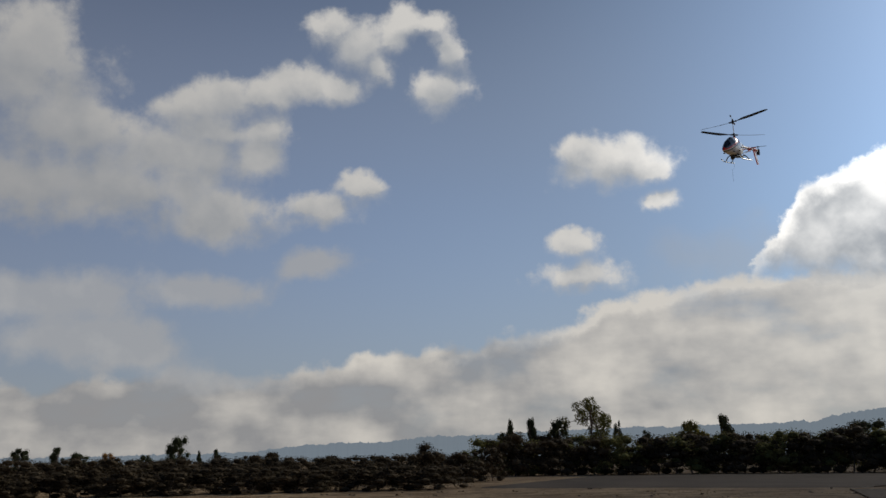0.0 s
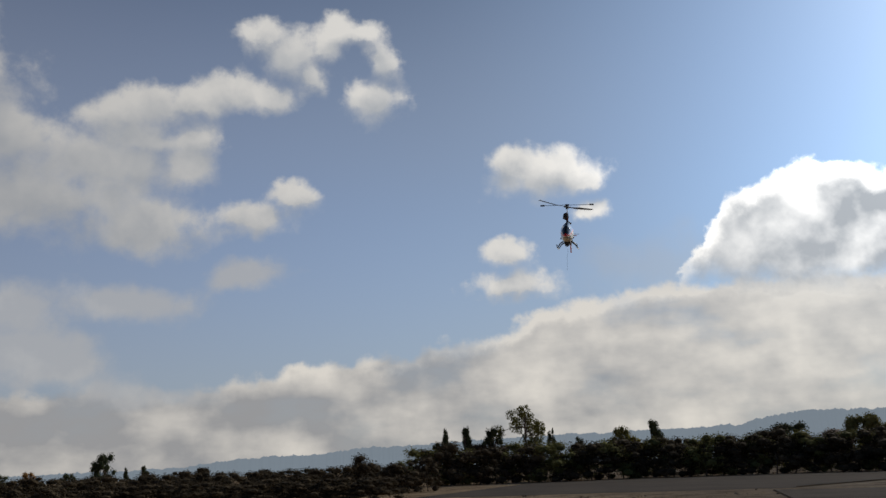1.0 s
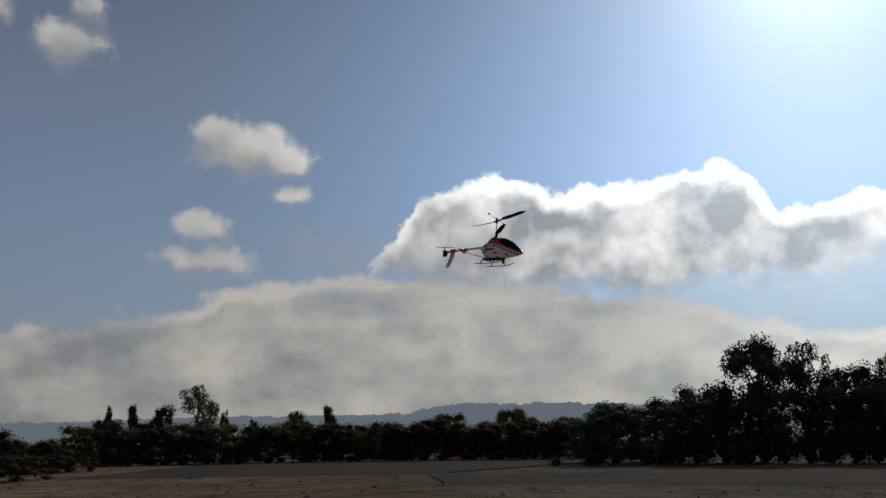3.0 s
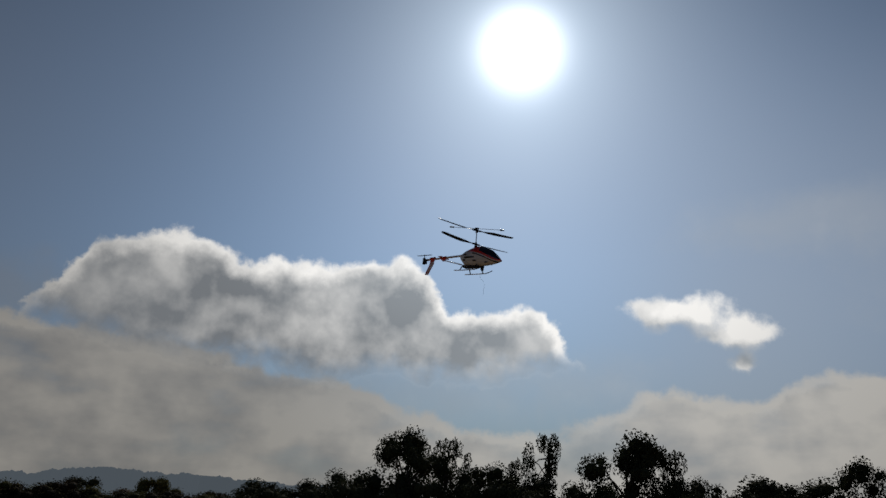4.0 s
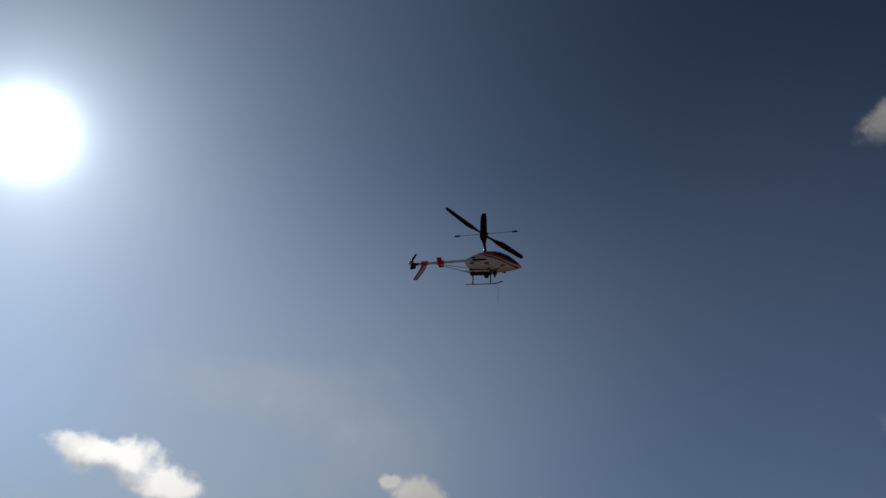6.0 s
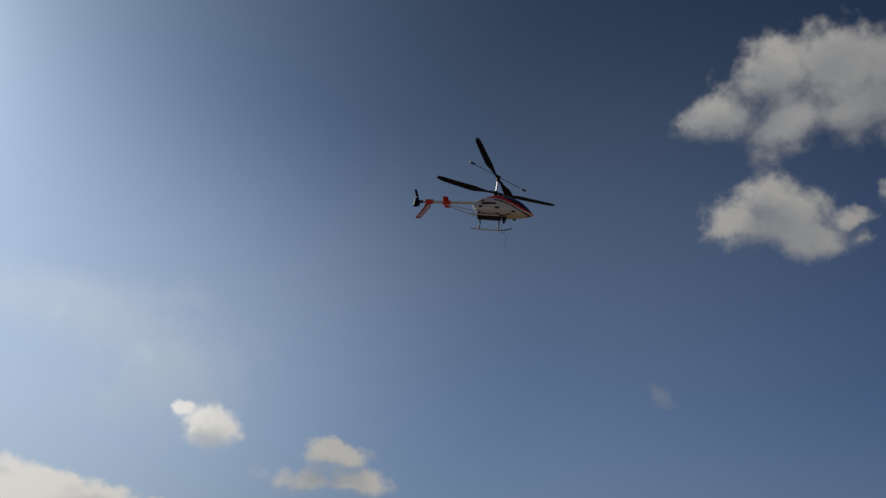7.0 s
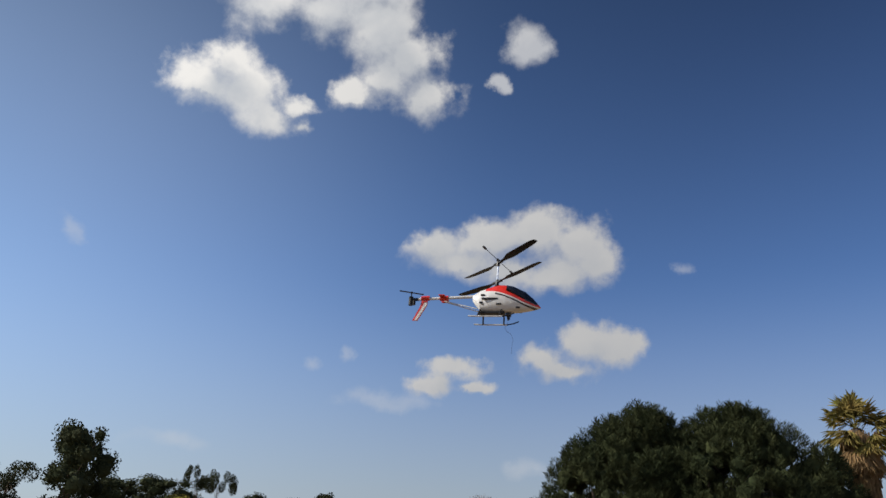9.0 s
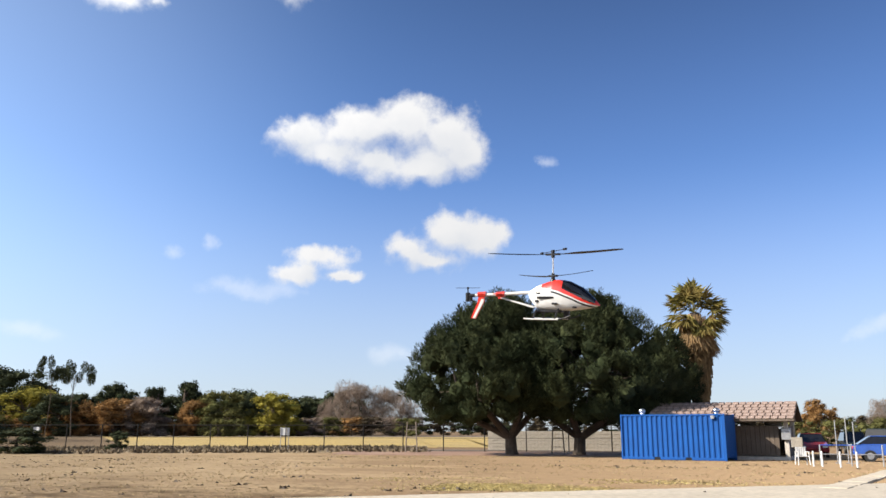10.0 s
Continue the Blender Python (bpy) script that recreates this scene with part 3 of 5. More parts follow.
# ---- far hills ----
def hills():
    rng = random.Random(8)
    pts = [(-40, 0.3), (-20, 0.5), (-13.7, 0.6), (-8.4, 1.1), (-4.3, 1.15), (-1.3, 1.45), (2.9, 1.55), (11, 1.8), (18, 1.85), (23.3, 1.9), (25.2, 2.25), (27.6, 2.6),
           (30, 2.5), (33.8, 2.5), (37, 2.4), (45, 2.2), (60, 1.5), (80, 0.6), (95, 0.2)]
    dist, verts, faces = 1800.0, [], []
    azs = np.arange(-40, 95, 0.07)
    els = np.interp(azs, [p[0] for p in pts], [p[1] for p in pts])
    for a, e in zip(azs, els):
        e2 = e + 0.16 * noise.noise(Vector((a * 0.9, 0, 1))) + 0.1 * noise.noise(Vector((a * 3, 3, 1))) + 0.09 * noise.noise(Vector((a * 9, 6, 1)))
        for dd, k in ((dist - 500, 0.0), (dist - 200, 0.6), (dist, 1.0), (dist + 500, 0.4)):
            v = bearing(a, dd, 1.6 + dist * math.tan(radians(max(e2, 0.05))) * k)
            verts.append(v if k else bearing(a, dd, -1))
    for i in range(len(azs) - 1):
        for j in range(3):
            p = i * 4 + j
            faces.append((p, p + 4, p + 5, p + 1))
    # near-black base; the blue haze of distance is put in as emission
    mat = material("wooded_hill_haze_glow", (0.012, 0.015, 0.018), 1.0, second=(0.01, 0.013, 0.016), scale=0.01, fine=0.06)
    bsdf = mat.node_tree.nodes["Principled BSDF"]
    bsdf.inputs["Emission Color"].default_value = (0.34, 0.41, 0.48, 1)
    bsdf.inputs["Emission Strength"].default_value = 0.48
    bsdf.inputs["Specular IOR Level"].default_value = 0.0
    tagged(new("backdrop", mesh_of("backdrop", verts, faces, mat, True)), "distant wooded hills, haze put in as a blue glow", "hills", kind="structure")
    return mat


M_HILL_GLOW = hills()


def far_building():
    base = new("office_building")
    base.location = bearing(34.6, 1250, 20)
    base.rotation_euler = (0, 0, radians(-34.6))
    # shares the glowing hill material, so its haze is emission too
    part("wall", box(bmesh.new(), -21, 21, -10, 10, -30, 34, 0.3), M_HILL_GLOW, base)
    part("roof", box(bmesh.new(), -22, 22, -11, 11, 34.02, 35.5, 0.2), M_HILL_GLOW, base)
    for k in range(5):
        for j in range(9):
            x, z = -18 + j * 4.5, 6 + k * 5.5
            part("window", box(bmesh.new(), x - 1.2, x + 1.2, -10.15, -10.01, z - 1.2, z + 1.2), M_HILL_GLOW, base)
    tagged(base, "pale multi-storey block far off below the hills", "building")


far_building()


# ---- trees ----
def leaf_cloud(rng, centres, radii, count, size, stretch=(1, 1, 1), lift=0.0, slim=0.45):
    """Loose leaf clumps as small bent quads in ellipsoids; returns vertices and faces."""
    c, r = np.array(centres), np.array(radii)
    w = (r ** 2) / (r ** 2).sum()
    pick = rng.choice(len(c), count, p=w)
    d = rng.normal(size=(count, 3))
    d /= np.linalg.norm(d, axis=1)[:, None]
    shell = rng.uniform(0.25, 1.0, count) ** 0.5
    p = c[pick] + d * (shell * r[pick])[:, None] * np.array(stretch)
    u = rng.normal(size=(count, 3))
    u[:, 2] += lift
    u /= np.linalg.norm(u, axis=1)[:, None]
    v = np.cross(u, rng.normal(size=(count, 3)))
    v /= np.linalg.norm(v, axis=1)[:, None]
    s = size * rng.uniform(0.6, 1.5, count)[:, None]
    long = 1.6 if not lift else 2.4
    a, b, e, g = p - u * s * long * 0.5, p + v * s * slim, p + u * s * long * 0.5, p - v * s * slim
    verts = np.stack([a, b, e, g], 1).reshape(-1, 3)
    idx = np.arange(count * 4).reshape(-1, 4)
    return verts, idx.tolist()


ICO = bmesh.new()
bmesh.ops.create_icosphere(ICO, subdivisions=1, radius=1.0)
ICO.verts.ensure_lookup_table()
ICO_V, ICO_F = np.array([v.co[:] for v in ICO.verts]), [[v.index for v in f.verts] for f in ICO.faces]
ICO.free()


def clump_hearts(centres, radii):
    """Solid blobs added inside each clump, to close holes where light would come through."""
    verts = np.concatenate([np.array(c) + ICO_V * q for c, q in zip(centres, radii)])
    faces = [[i + 12 * k for i in f] for k in range(len(radii)) for f in ICO_F]
    return verts, faces


def limbs(rng, base_r, height, ends, bend=0.08):
    bm = bmesh.new()
    top = Vector((rng.normal() * bend * height, rng.normal() * bend * height, height))
    mid = top * 0.5 + Vector((rng.normal(), rng.normal(), 0)) * bend * height * 0.5
    rod(bm, (0, 0, -0.05), mid, base_r, base_r * 0.75, 7)
    rod(bm, mid, top, base_r * 0.75, base_r * 0.45, 7)
    for e in ends:
        e = Vector(e)
        start = mid.lerp(top, min(1.0, max(0.0, rng.uniform(0.1, 1.0))))
        knee = start.lerp(e, 0.5) + Vector((0, 0, 0.04 * height))
        rod(bm, start, knee, base_r * 0.4, base_r * 0.25, 5)
        rod(bm, knee, e, base_r * 0.25, base_r * 0.06, 5)
    return bm


def tree_template(kind, leaves, seed, label, bark=None):
    """A tree one metre tall and about one metre wide, to be scaled to its place."""
    rng = np.random.default_rng(seed)
    tree = new("tree" if kind != "bush" else "bush")
    if kind == "round":
        n, lo, hi, rad, cnt, size, r0 = 38, 0.12, 0.86, 0.12, 8500, 0.0145, 0.03
    elif kind == "airy":
        n, lo, hi, rad, cnt, size, r0 = 30, 0.33, 0.93, 0.1, 5200, 0.017, 0.022
    elif kind == "tall":
        n, lo, hi, rad, cnt, size, r0 = 24, 0.12, 0.9, 0.12, 4200, 0.024, 0.03
    elif kind == "dense":
        n, lo, hi, rad, cnt, size, r0 = 46, 0.06, 0.86, 0.13, 4000, 0.02, 0.03
    elif kind == "full":
        n, lo, hi, rad, cnt, size, r0 = 60, 0.04, 0.88, 0.11, 11500, 0.0145, 0.03
    elif kind == "stand":
        n, lo, hi, rad, cnt, size, r0 = 15, 0.72, 0.93, 0.09, 6000, 0.012, 0.01
    elif kind == "bare":
        n, lo, hi, rad, cnt, size, r0 = 46, 0.12, 0.9, 0.12, 11000, 0.03, 0.012
    else:
        n, lo, hi, rad, cnt, size, r0 = 34, 0.06, 0.84, 0.14, 2900, 0.018, 0.012
    cs, rs = [], []
    for i in range(n):
        u = rng.random()
        z = lo + (hi - lo) * u
        if kind in ("dense", "full"):
            env = 0.4 * math.sin(math.pi * (0.3 + 0.6 * u)) ** 0.6
        elif kind == "round":
            env = 0.42 * math.sin(math.pi * (0.18 + 0.72 * u)) ** 0.7
        elif kind == "tall":
            env = 0.36 * (1 - u) ** 0.6 + 0.06
        elif kind == "airy":
            env = 0.4 * math.sin(math.pi * (0.2 + 0.65 * u))
        elif kind == "stand":
            env = 0.34
        else:
            env = 0.44 * (1 - 0.5 * u)
        a, q = rng.uniform(0, 2 * math.pi), env * rng.random() ** 0.5
        cs.append((q * math.cos(a), q * math.sin(a), z))
        rs.append(rad * rng.uniform(0.6, 1.25) * (1.0 if z + rad < 1.02 else 0.7))
    top = 0.82 if kind in ("airy", "stand", "tall") else 0.55
    part("trunk", limbs(rng, r0, top, cs[: 14 if kind != "bare" else 34]), bark or M_BARK, tree)
    verts, faces = leaf_cloud(rng, cs, rs, cnt, size, lift=2.5 if kind == "bare" else 0.0, slim=0.05 if kind == "bare" else 0.45)
    if kind in ("bush", "round", "dense", "full", "tall"):
        iv, ifc = clump_hearts(cs, [(0.5 if kind in ("round", "bush") else 0.6) * q for q in rs])
        faces += [[i + len(verts) for i in f] for f in ifc]
        verts = np.concatenate([verts, iv])
    crown = new("crown", mesh_of("crown", verts, faces, M_LEAF[leaves]))
    crown.parent = tree
    return tagged(tree, label, "tree" if kind != "bush" else "bush")


TREES, FIRST = {}, set()


def tree(kind, leaves, az, dist, high, wide, label, group="", turn=None):
    """Plant a tree or bush at a bearing and distance, with its height and width."""
    key = (kind, leaves, (hash_name(label) + int(az * 7)) % (3 if kind in ("round", "bush", "dense") else 2))
    if key not in TREES:
        TREES[key] = tree_template(kind, leaves, hash_name(kind + leaves) + 17 * key[2], label, M_PALE_BARK if kind == "bare" else None)
    src = TREES[key]
    spot = Matrix.Translation(bearing(az, dist)) @ pose(0, 0, 0, 0, 0, (az * 137) % 360)
    ob = src if key not in FIRST else copy_thing(src, spot)
    FIRST.add(key)
    ob.matrix_basis = spot @ Matrix.Diagonal((wide, wide, high, 1))
    return tagged(ob, label, "bush" if kind == "bush" else "tree", group)


# ---- the wooded side ----
for az, d, h, w in ((-1.2, 55, 2.9, 3.8), (1.2, 58, 2.4, 4.0), (3.1, 60, 2.6, 3.2), (-12.3, 50, 2.2, 3.4), (-10.3, 52, 1.9, 3.2), (-7.6, 54, 1.9, 3.4), (-4.9, 56, 1.8, 3.4)):
    tree("bush", "scrub", az, d, h, w, "dark brown-green scrub bush at the field edge", "scrub along the road")
for i in range(30):
    az = -28 + i * 1.0
    tree("bush", "scrub", az, 62 + 14 * noise.noise(Vector((i * 1.7, 0, 0))), 2.1 + 0.5 * noise.noise(Vector((i * 0.9, 4, 0))), 4.2, "dark brown-green scrub bush at the field edge", "scrub along the road")
for i in range(22):
    tree("bush", "scrub", -29 + i * 1.35, 46 + 3 * noise.noise(Vector((i * 1.1, 0, 8))), 1.45 + 0.3 * noise.noise(Vector((i * 0.9, 4, 3))), 3.8, "dark brown-green scrub bush at the field edge", "scrub along the road")
for i in range(34):
    az = 2.5 + i * 1.05
    tree("bush", "scrub" if i % 3 else "olive", az, 76 + 5 * noise.noise(Vector((i * 1.7, 9, 0))), 3.7 + 0.8 * noise.noise(Vector((i * 0.8, 2, 0))), 6.2, "dense dark undergrowth below the trees", "undergrowth")
FAR = 130
for az, h, w, kind, leaves, label in (
        (4.5, 6.9, 3.0, "tall", "dark", "dark narrow evergreen tree beyond the road"), (5.8, 6.9, 2.6, "tall", "dark", "dark narrow evergreen tree beyond the road"), (4.0, 5.2, 4.2, "dense", "dark", "dark rounded evergreen tree in full leaf"),
        (7.7, 6.9, 4.0, "dense", "dark", "dark rounded evergreen tree in full leaf"), (9.6, 9.4, 7.2, "airy", "olive", "tall thin-crowned tree with open branches"), (11.6, 6.3, 2.2, "tall", "dark", "dark narrow evergreen tree beyond the road"),
        (6.5, 4.6, 7.0, "dense", "scrub", "low spreading dull green tree"), (13.3, 5.0, 3.2, "tall", "dark", "dark narrow evergreen tree beyond the road"), (16.2, 6.4, 4.6, "dense", "olive", "olive-green tree turning yellow"),
        (17.0, 5.0, 3.8, "dense", "yellow", "small tree in yellow autumn leaf"), (18.3, 6.7, 3.6, "tall", "dark", "dark narrow evergreen tree beyond the road"), (19.7, 4.2, 7.0, "dense", "scrub", "low spreading dull green tree"),
        (21.6, 4.0, 5.5, "dense", "scrub", "low spreading dull green tree"), (23.5, 3.6, 5.5, "dense", "olive", "low olive-green tree in leaf"), (26.5, 5.6, 7.6, "dense", "dark", "broad flat-topped dark pine tree"),
        (25.0, 4.8, 4.5, "dense", "dark", "dark rounded evergreen tree in full leaf"), (30.9, 6.3, 6.3, "dense", "olive", "olive-green tree turning yellow"), (32.5, 5.0, 7.2, "dense", "olive", "low olive-green tree in leaf"),
        (29.4, 4.6, 5.6, "dense", "brown", "low brownish half-bare tree"), (34.6, 5.0, 6.3, "dense", "scrub", "low spreading dull green tree"), (37.0, 5.6, 6.0, "dense", "dark", "dark rounded evergreen tree in full leaf")):
    tree(kind, leaves, az, FAR, h * 1.12, w * 1.2, label, "trees beyond the road")
for az, d, h, w, kind, leaves, label in (
        (-26.9, 120, 4.0, 3.4, "dense", "dark", "far dark rounded evergreen tree"), (-24.8, 150, 4.5, 3.2, "tall", "dark", "far dark pointed evergreen tree"), (-23.6, 150, 3.6, 5.2, "dense", "dark", "far dark rounded evergreen tree"),
        (-21.9, 160, 3.7, 4.0, "dense", "orange", "far russet tree in autumn leaf"), (-19.7, 140, 3.1, 3.2, "dense", "dark", "far dark rounded evergreen tree"), (-17.7, 110, 5.1, 3.8, "dense", "dark", "far tall dark tree above scrub"),
        (-16.3, 110, 3.2, 1.6, "tall", "dark", "far dark pointed evergreen tree"), (-15.3, 110, 3.3, 2.0, "tall", "dark", "far dark pointed evergreen tree"), (-13.0, 100, 2.5, 4.1, "dense", "scrub", "far dull green spreading tree"),
        (-11.7, 90, 2.7, 2.8, "dense", "scrub", "far dull green spreading tree"), (-7.6, 90, 2.3, 3.7, "dense", "scrub", "far dull green spreading tree")):
    tree(kind, leaves, az, d, h, w, label, "far trees")
for az, d, h, w, kind, label in (
        (37.7, 62, 4.5, 5.0, "round", "dark dense broadleaf tree against the light"), (40.7, 62, 4.7, 5.0, "round", "dark dense broadleaf tree against the light"), (43.4, 60, 5.5, 4.6, "round", "dark dense broadleaf tree against the light"),
        (47.0, 60, 8.8, 6.0, "round", "tall dark tree with broken crown"), (50.1, 60, 8.1, 3.8, "airy", "tall dark tree with broken crown"), (52.3, 58, 6.5, 4.2, "round", "dark dense broadleaf tree against the light"),
        (55.3, 58, 5.9, 5.8, "round", "dark dense broadleaf tree against the light"), (56.5, 62, 9.0, 3.6, "airy", "tall thin-crowned tree with open branches"), (54.4, 62, 7.0, 2.6, "airy", "tall thin-crowned tree with open branches"),
        (59.2, 58, 5.4, 5.0, "round", "dark dense broadleaf tree against the light"), (62.0, 58, 8.9, 5.4, "round", "tall dark tree with broken crown"), (64.4, 58, 7.8, 3.6, "airy", "tall dark tree with broken crown"),
        (66.0, 58, 6.2, 5.0, "round", "dark dense broadleaf tree against the light"), (69.6, 60, 6.3, 6.0, "round", "dark dense broadleaf tree against the light"), (72.9, 60, 6.4, 6.0, "round", "dark dense broadleaf tree against the light"),
        (76.2, 60, 7.8, 4.6, "round", "dark dense broadleaf tree against the light"), (79.5, 62, 6.5, 6.0, "round", "dark dense broadleaf tree against the light")):
    tree(kind, "dark", az, d, h, w * (1.45 if kind == "round" else 1.2), label, "tall wood")
for i in range(28):
    az = 36 + i * 1.7
    tree("bush", "dark", az, 55 + 2.5 * noise.noise(Vector((i * 1.3, 7, 0))), min(5.0, 3.3 + 0.22 * i) + 0.6 * noise.noise(Vector((i * 0.7, 1, 0))), 5.0, "dense dark undergrowth below the wood", "undergrowth")

# ---- the sunlit side ----
for az, d, h, w, kind, leaves, label in (
        (125.9, 130, 10.6, 11.5, "dense", "dark", "broad dark pine behind the field"), (127.8, 110, 10.5, 3.2, "stand", "dark", "tall bare-stemmed tree with a high tuft of leaves"),
        (129.3, 110, 10.4, 5.0, "stand", "dark", "leaning bare-stemmed tree with a high crown"), (126.8, 90, 5.8, 7.2, "dense", "yellow", "yellow-green tree in autumn leaf"),
        (128.5, 115, 6.2, 6.4, "dense", "dark", "dark rounded evergreen tree in full leaf"), (129.2, 85, 4.5, 4.4, "dense", "orange", "rust-orange bush in autumn leaf"), (131.6, 85, 4.9, 5.6, "dense", "orange", "rust-orange bush in autumn leaf"),
        (133.4, 85, 4.9, 4.4, "dense", "brown", "brown half-bare autumn tree"), (136.6, 85, 4.7, 3.8, "dense", "orange", "rust-orange bush in autumn leaf"), (138.4, 85, 5.7, 4.8, "dense", "olive", "olive-green tree turning yellow"),
        (131.6, 140, 9.2, 5.4, "dense", "dark", "dark rounded evergreen tree in full leaf"), (134.2, 140, 8.7, 6.2, "tall", "dark", "dark pointed evergreen tree in a row"), (136.2, 140, 9.7, 7.0, "tall", "dark", "dark pointed evergreen tree in a row"),
        (139.9, 140, 7.5, 6.0, "dense", "dark", "dark rounded evergreen tree in full leaf"), (141.9, 85, 5.5, 5.0, "dense", "yellow", "golden-yellow tree in autumn leaf"), (144.6, 160, 8.2, 13.3, "dense", "dark", "distant green wood edge"),
        (147.6, 100, 7.4, 7.0, "bare", "brown", "leafless grey-brown thicket of thin stems"), (149.9, 100, 6.8, 6.0, "bare", "brown", "leafless grey-brown thicket of thin stems"), (146.2, 100, 6.6, 4.5, "bare", "brown", "leafless grey-brown thicket of thin stems"),
        (177.4, 100, 5.4, 4.0, "dense", "orange", "rust-orange tree in autumn leaf"), (181.0, 110, 5.4, 3.0, "bare", "brown", "leafless grey-brown tree with thin twigs"),
        (120.5, 100, 14.0, 8.6, "dense", "dark", "tall dark tree with a full crown"), (117.0, 110, 9.9, 7.6, "airy", "dark", "dark open-crowned tree behind the field"), (123.0, 120, 9.6, 9.9, "dense", "dark", "broad dark pine behind the field")):
    far = 3.0 if 80 < d <= 100 and az > 124 else 2.2 if az > 124 else 1.5
    tree("full" if kind == "dense" else kind, leaves, az, d * far, 1.6 + (h - 1.6) * far, w * far * (1.45 if kind in ("dense", "bare") else 1.25), label, "trees behind the field")
for i in range(20):
    tree("dense", "dark", 123.5 + i * 1.25, 318 + 10 * noise.noise(Vector((i * 1.9, 7, 0))), 15.5 + 4.0 * noise.noise(Vector((i * 0.8, 9, 0))), 19.0, "dark evergreen in a dense row behind the field", "evergreen row")
for i in range(24):
    az = 121 + i * 1.3
    tree("bush", ("orange", "scrub", "brown", "olive")[i % 4], az, 262 + 9 * noise.noise(Vector((i * 1.7, 3, 0))), 6.4 + 1.8 * noise.noise(Vector((i, 6, 0))), 15.0, "dry autumn brush behind the field", "brush behind the field")
for i in range(26):
    tree("dense" if i % 3 else "bush", "dark" if i % 2 else "scrub", 143 + i * 1.7, 330 + 12 * noise.noise(Vector((i, 2, 2))), 7.6 + 1.8 * noise.noise(Vector((i * 0.8, 3, 3))), 18, "distant dull green wood edge beyond the field", "distant wood edge")
for az, w in ((176.5, 6), (178.6, 6), (180.6, 6)):
    tree("bush", "olive", az, 100, 3.4, w, "dull green hedge bush beyond the car park", "hedge")
tree("dense", "dark", 126.6, 66, 1.9, 5.4, "low scrubby bush against the fence")
tree("dense", "dark", 132.1, 72, 1.7, 2.5, "small dark round shrub behind the fence")

FLIGHT = (
    (0, 2.14, 5.60, 3.77, -5, 10, -134), (0.5, 1.64, 5.44, 3.43, -1, 7, -118), (1, 1.32, 5.39, 3.14, -4, 9, -107),
    (1.5, 1.25, 5.31, 2.79, 0, 6, -90), (2, 1.45, 5.17, 2.65, -1, 3, -70), (2.2, 1.53, 4.99, 2.62, -2, 8, -63),
    (3.3, 3.10, 4.24, 2.96, 3, 3, -64), (3.5, 3.38, 4.00, 3.06, 5, 3, -69), (4, 4.06, 3.28, 3.35, 4, 4, -83),
    (4.5, 4.53, 2.44, 3.69, 6, 5, -93), (5, 4.44, 1.56, 3.92, -0, 1, -92), (5.5, 4.07, 0.65, 3.90, -5, 0, -91),
    (6, 3.98, -0.02, 3.97, -3, 0, -99), (6.2, 3.89, -0.19, 3.98, -7, 1, -94), (7.3, 3.37, -1.31, 3.75, -4, 5, -120),
    (7.5, 3.23, -1.55, 3.66, -6, 4, -126), (8, 2.75, -2.07, 3.30, -5, 2, -143), (8.5, 2.28, -2.57, 2.95, -4, 1, -155),
    (9, 1.99, -3.12, 2.71, -2, 2, -158), (9.5, 1.65, -3.49, 2.48, 2, 0, -161), (10, 1.18, -3.42, 2.19, 8, 4, -180))
SPIN = (
    (0, 69, 162, 19), (0.5, 18, 123, 146), (1, 150, 3, 93), (1.5, 37, 35, 166), (2, 54, 1, 15),
    (3.5, 118, 19, 62), (4, 71, 79, 32), (4.5, 15, 78, 148), (5, 172, 165, 126), (5.5, 169, 35, 137),
    (6, 55, 97, 176), (7.5, 174, 69, 150), (8, 75, 153, 25), (8.5, 116, 164, 57), (9, 132, 137, 78),
    (9.5, 12, 175, 166), (10, 176, 139, 127))
# ---- the toy helicopter ----
HULL_X = (-0.112, -0.1, -0.074, -0.03, 0.005, 0.03, 0.05, 0.083, 0.138, 0.175, 0.2, 0.211)
HULL_TOP = (0.018, 0.024, 0.04, 0.055, 0.066, 0.067, 0.065, 0.058, 0.031, -0.002, -0.03, -0.043)
HULL_LOW = (-0.012, -0.03, -0.06, -0.066, -0.068, -0.069, -0.069, -0.069, -0.063, -0.057, -0.05, -0.047)
HULL_WIDE = (0.01, 0.017, 0.028, 0.038, 0.042, 0.043, 0.044, 0.042, 0.033, 0.022, 0.011, 0.003)


def hull(keep, swell=0.0, nx=64, na=48):
    """The loft of the fuselage, or the piece of it that keep(x, z, side) chooses."""
    bm = bmesh.new()
    rings = []
    for x in np.linspace(HULL_X[0], HULL_X[-1], nx):
        hi, lo, w = (float(np.interp(x, HULL_X, c)) for c in (HULL_TOP, HULL_LOW, HULL_WIDE))
        ring = []
        for k in range(na):
            a = 2 * math.pi * k / na
            c, s = math.cos(a), math.sin(a)
            y = (w + swell) * math.copysign(abs(c) ** 0.75, c)
            narrow = 1 - 0.45 * max(0.0, s) ** 1.5
            z = (hi + lo) / 2 + ((hi - lo) / 2 + swell) * math.copysign(abs(s) ** 0.85, s)
            ring.append(bm.verts.new((x, y * narrow, z)))
        rings.append(ring)
    for p, q in zip(rings, rings[1:]):
        for k in range(na):
            vs = (p[k], p[(k + 1) % na], q[(k + 1) % na], q[k])
            mid = sum((v.co for v in vs), Vector()) / 4
            if keep(mid.x, mid.z, mid.y):
                bm.faces.new(vs)
    if not swell:
        bm.faces.new(rings[0])
        bm.faces.new(rings[-1][::-1])
    bmesh.ops.delete(bm, geom=[v for v in bm.verts if not v.link_faces], context="VERTS")
    return bm


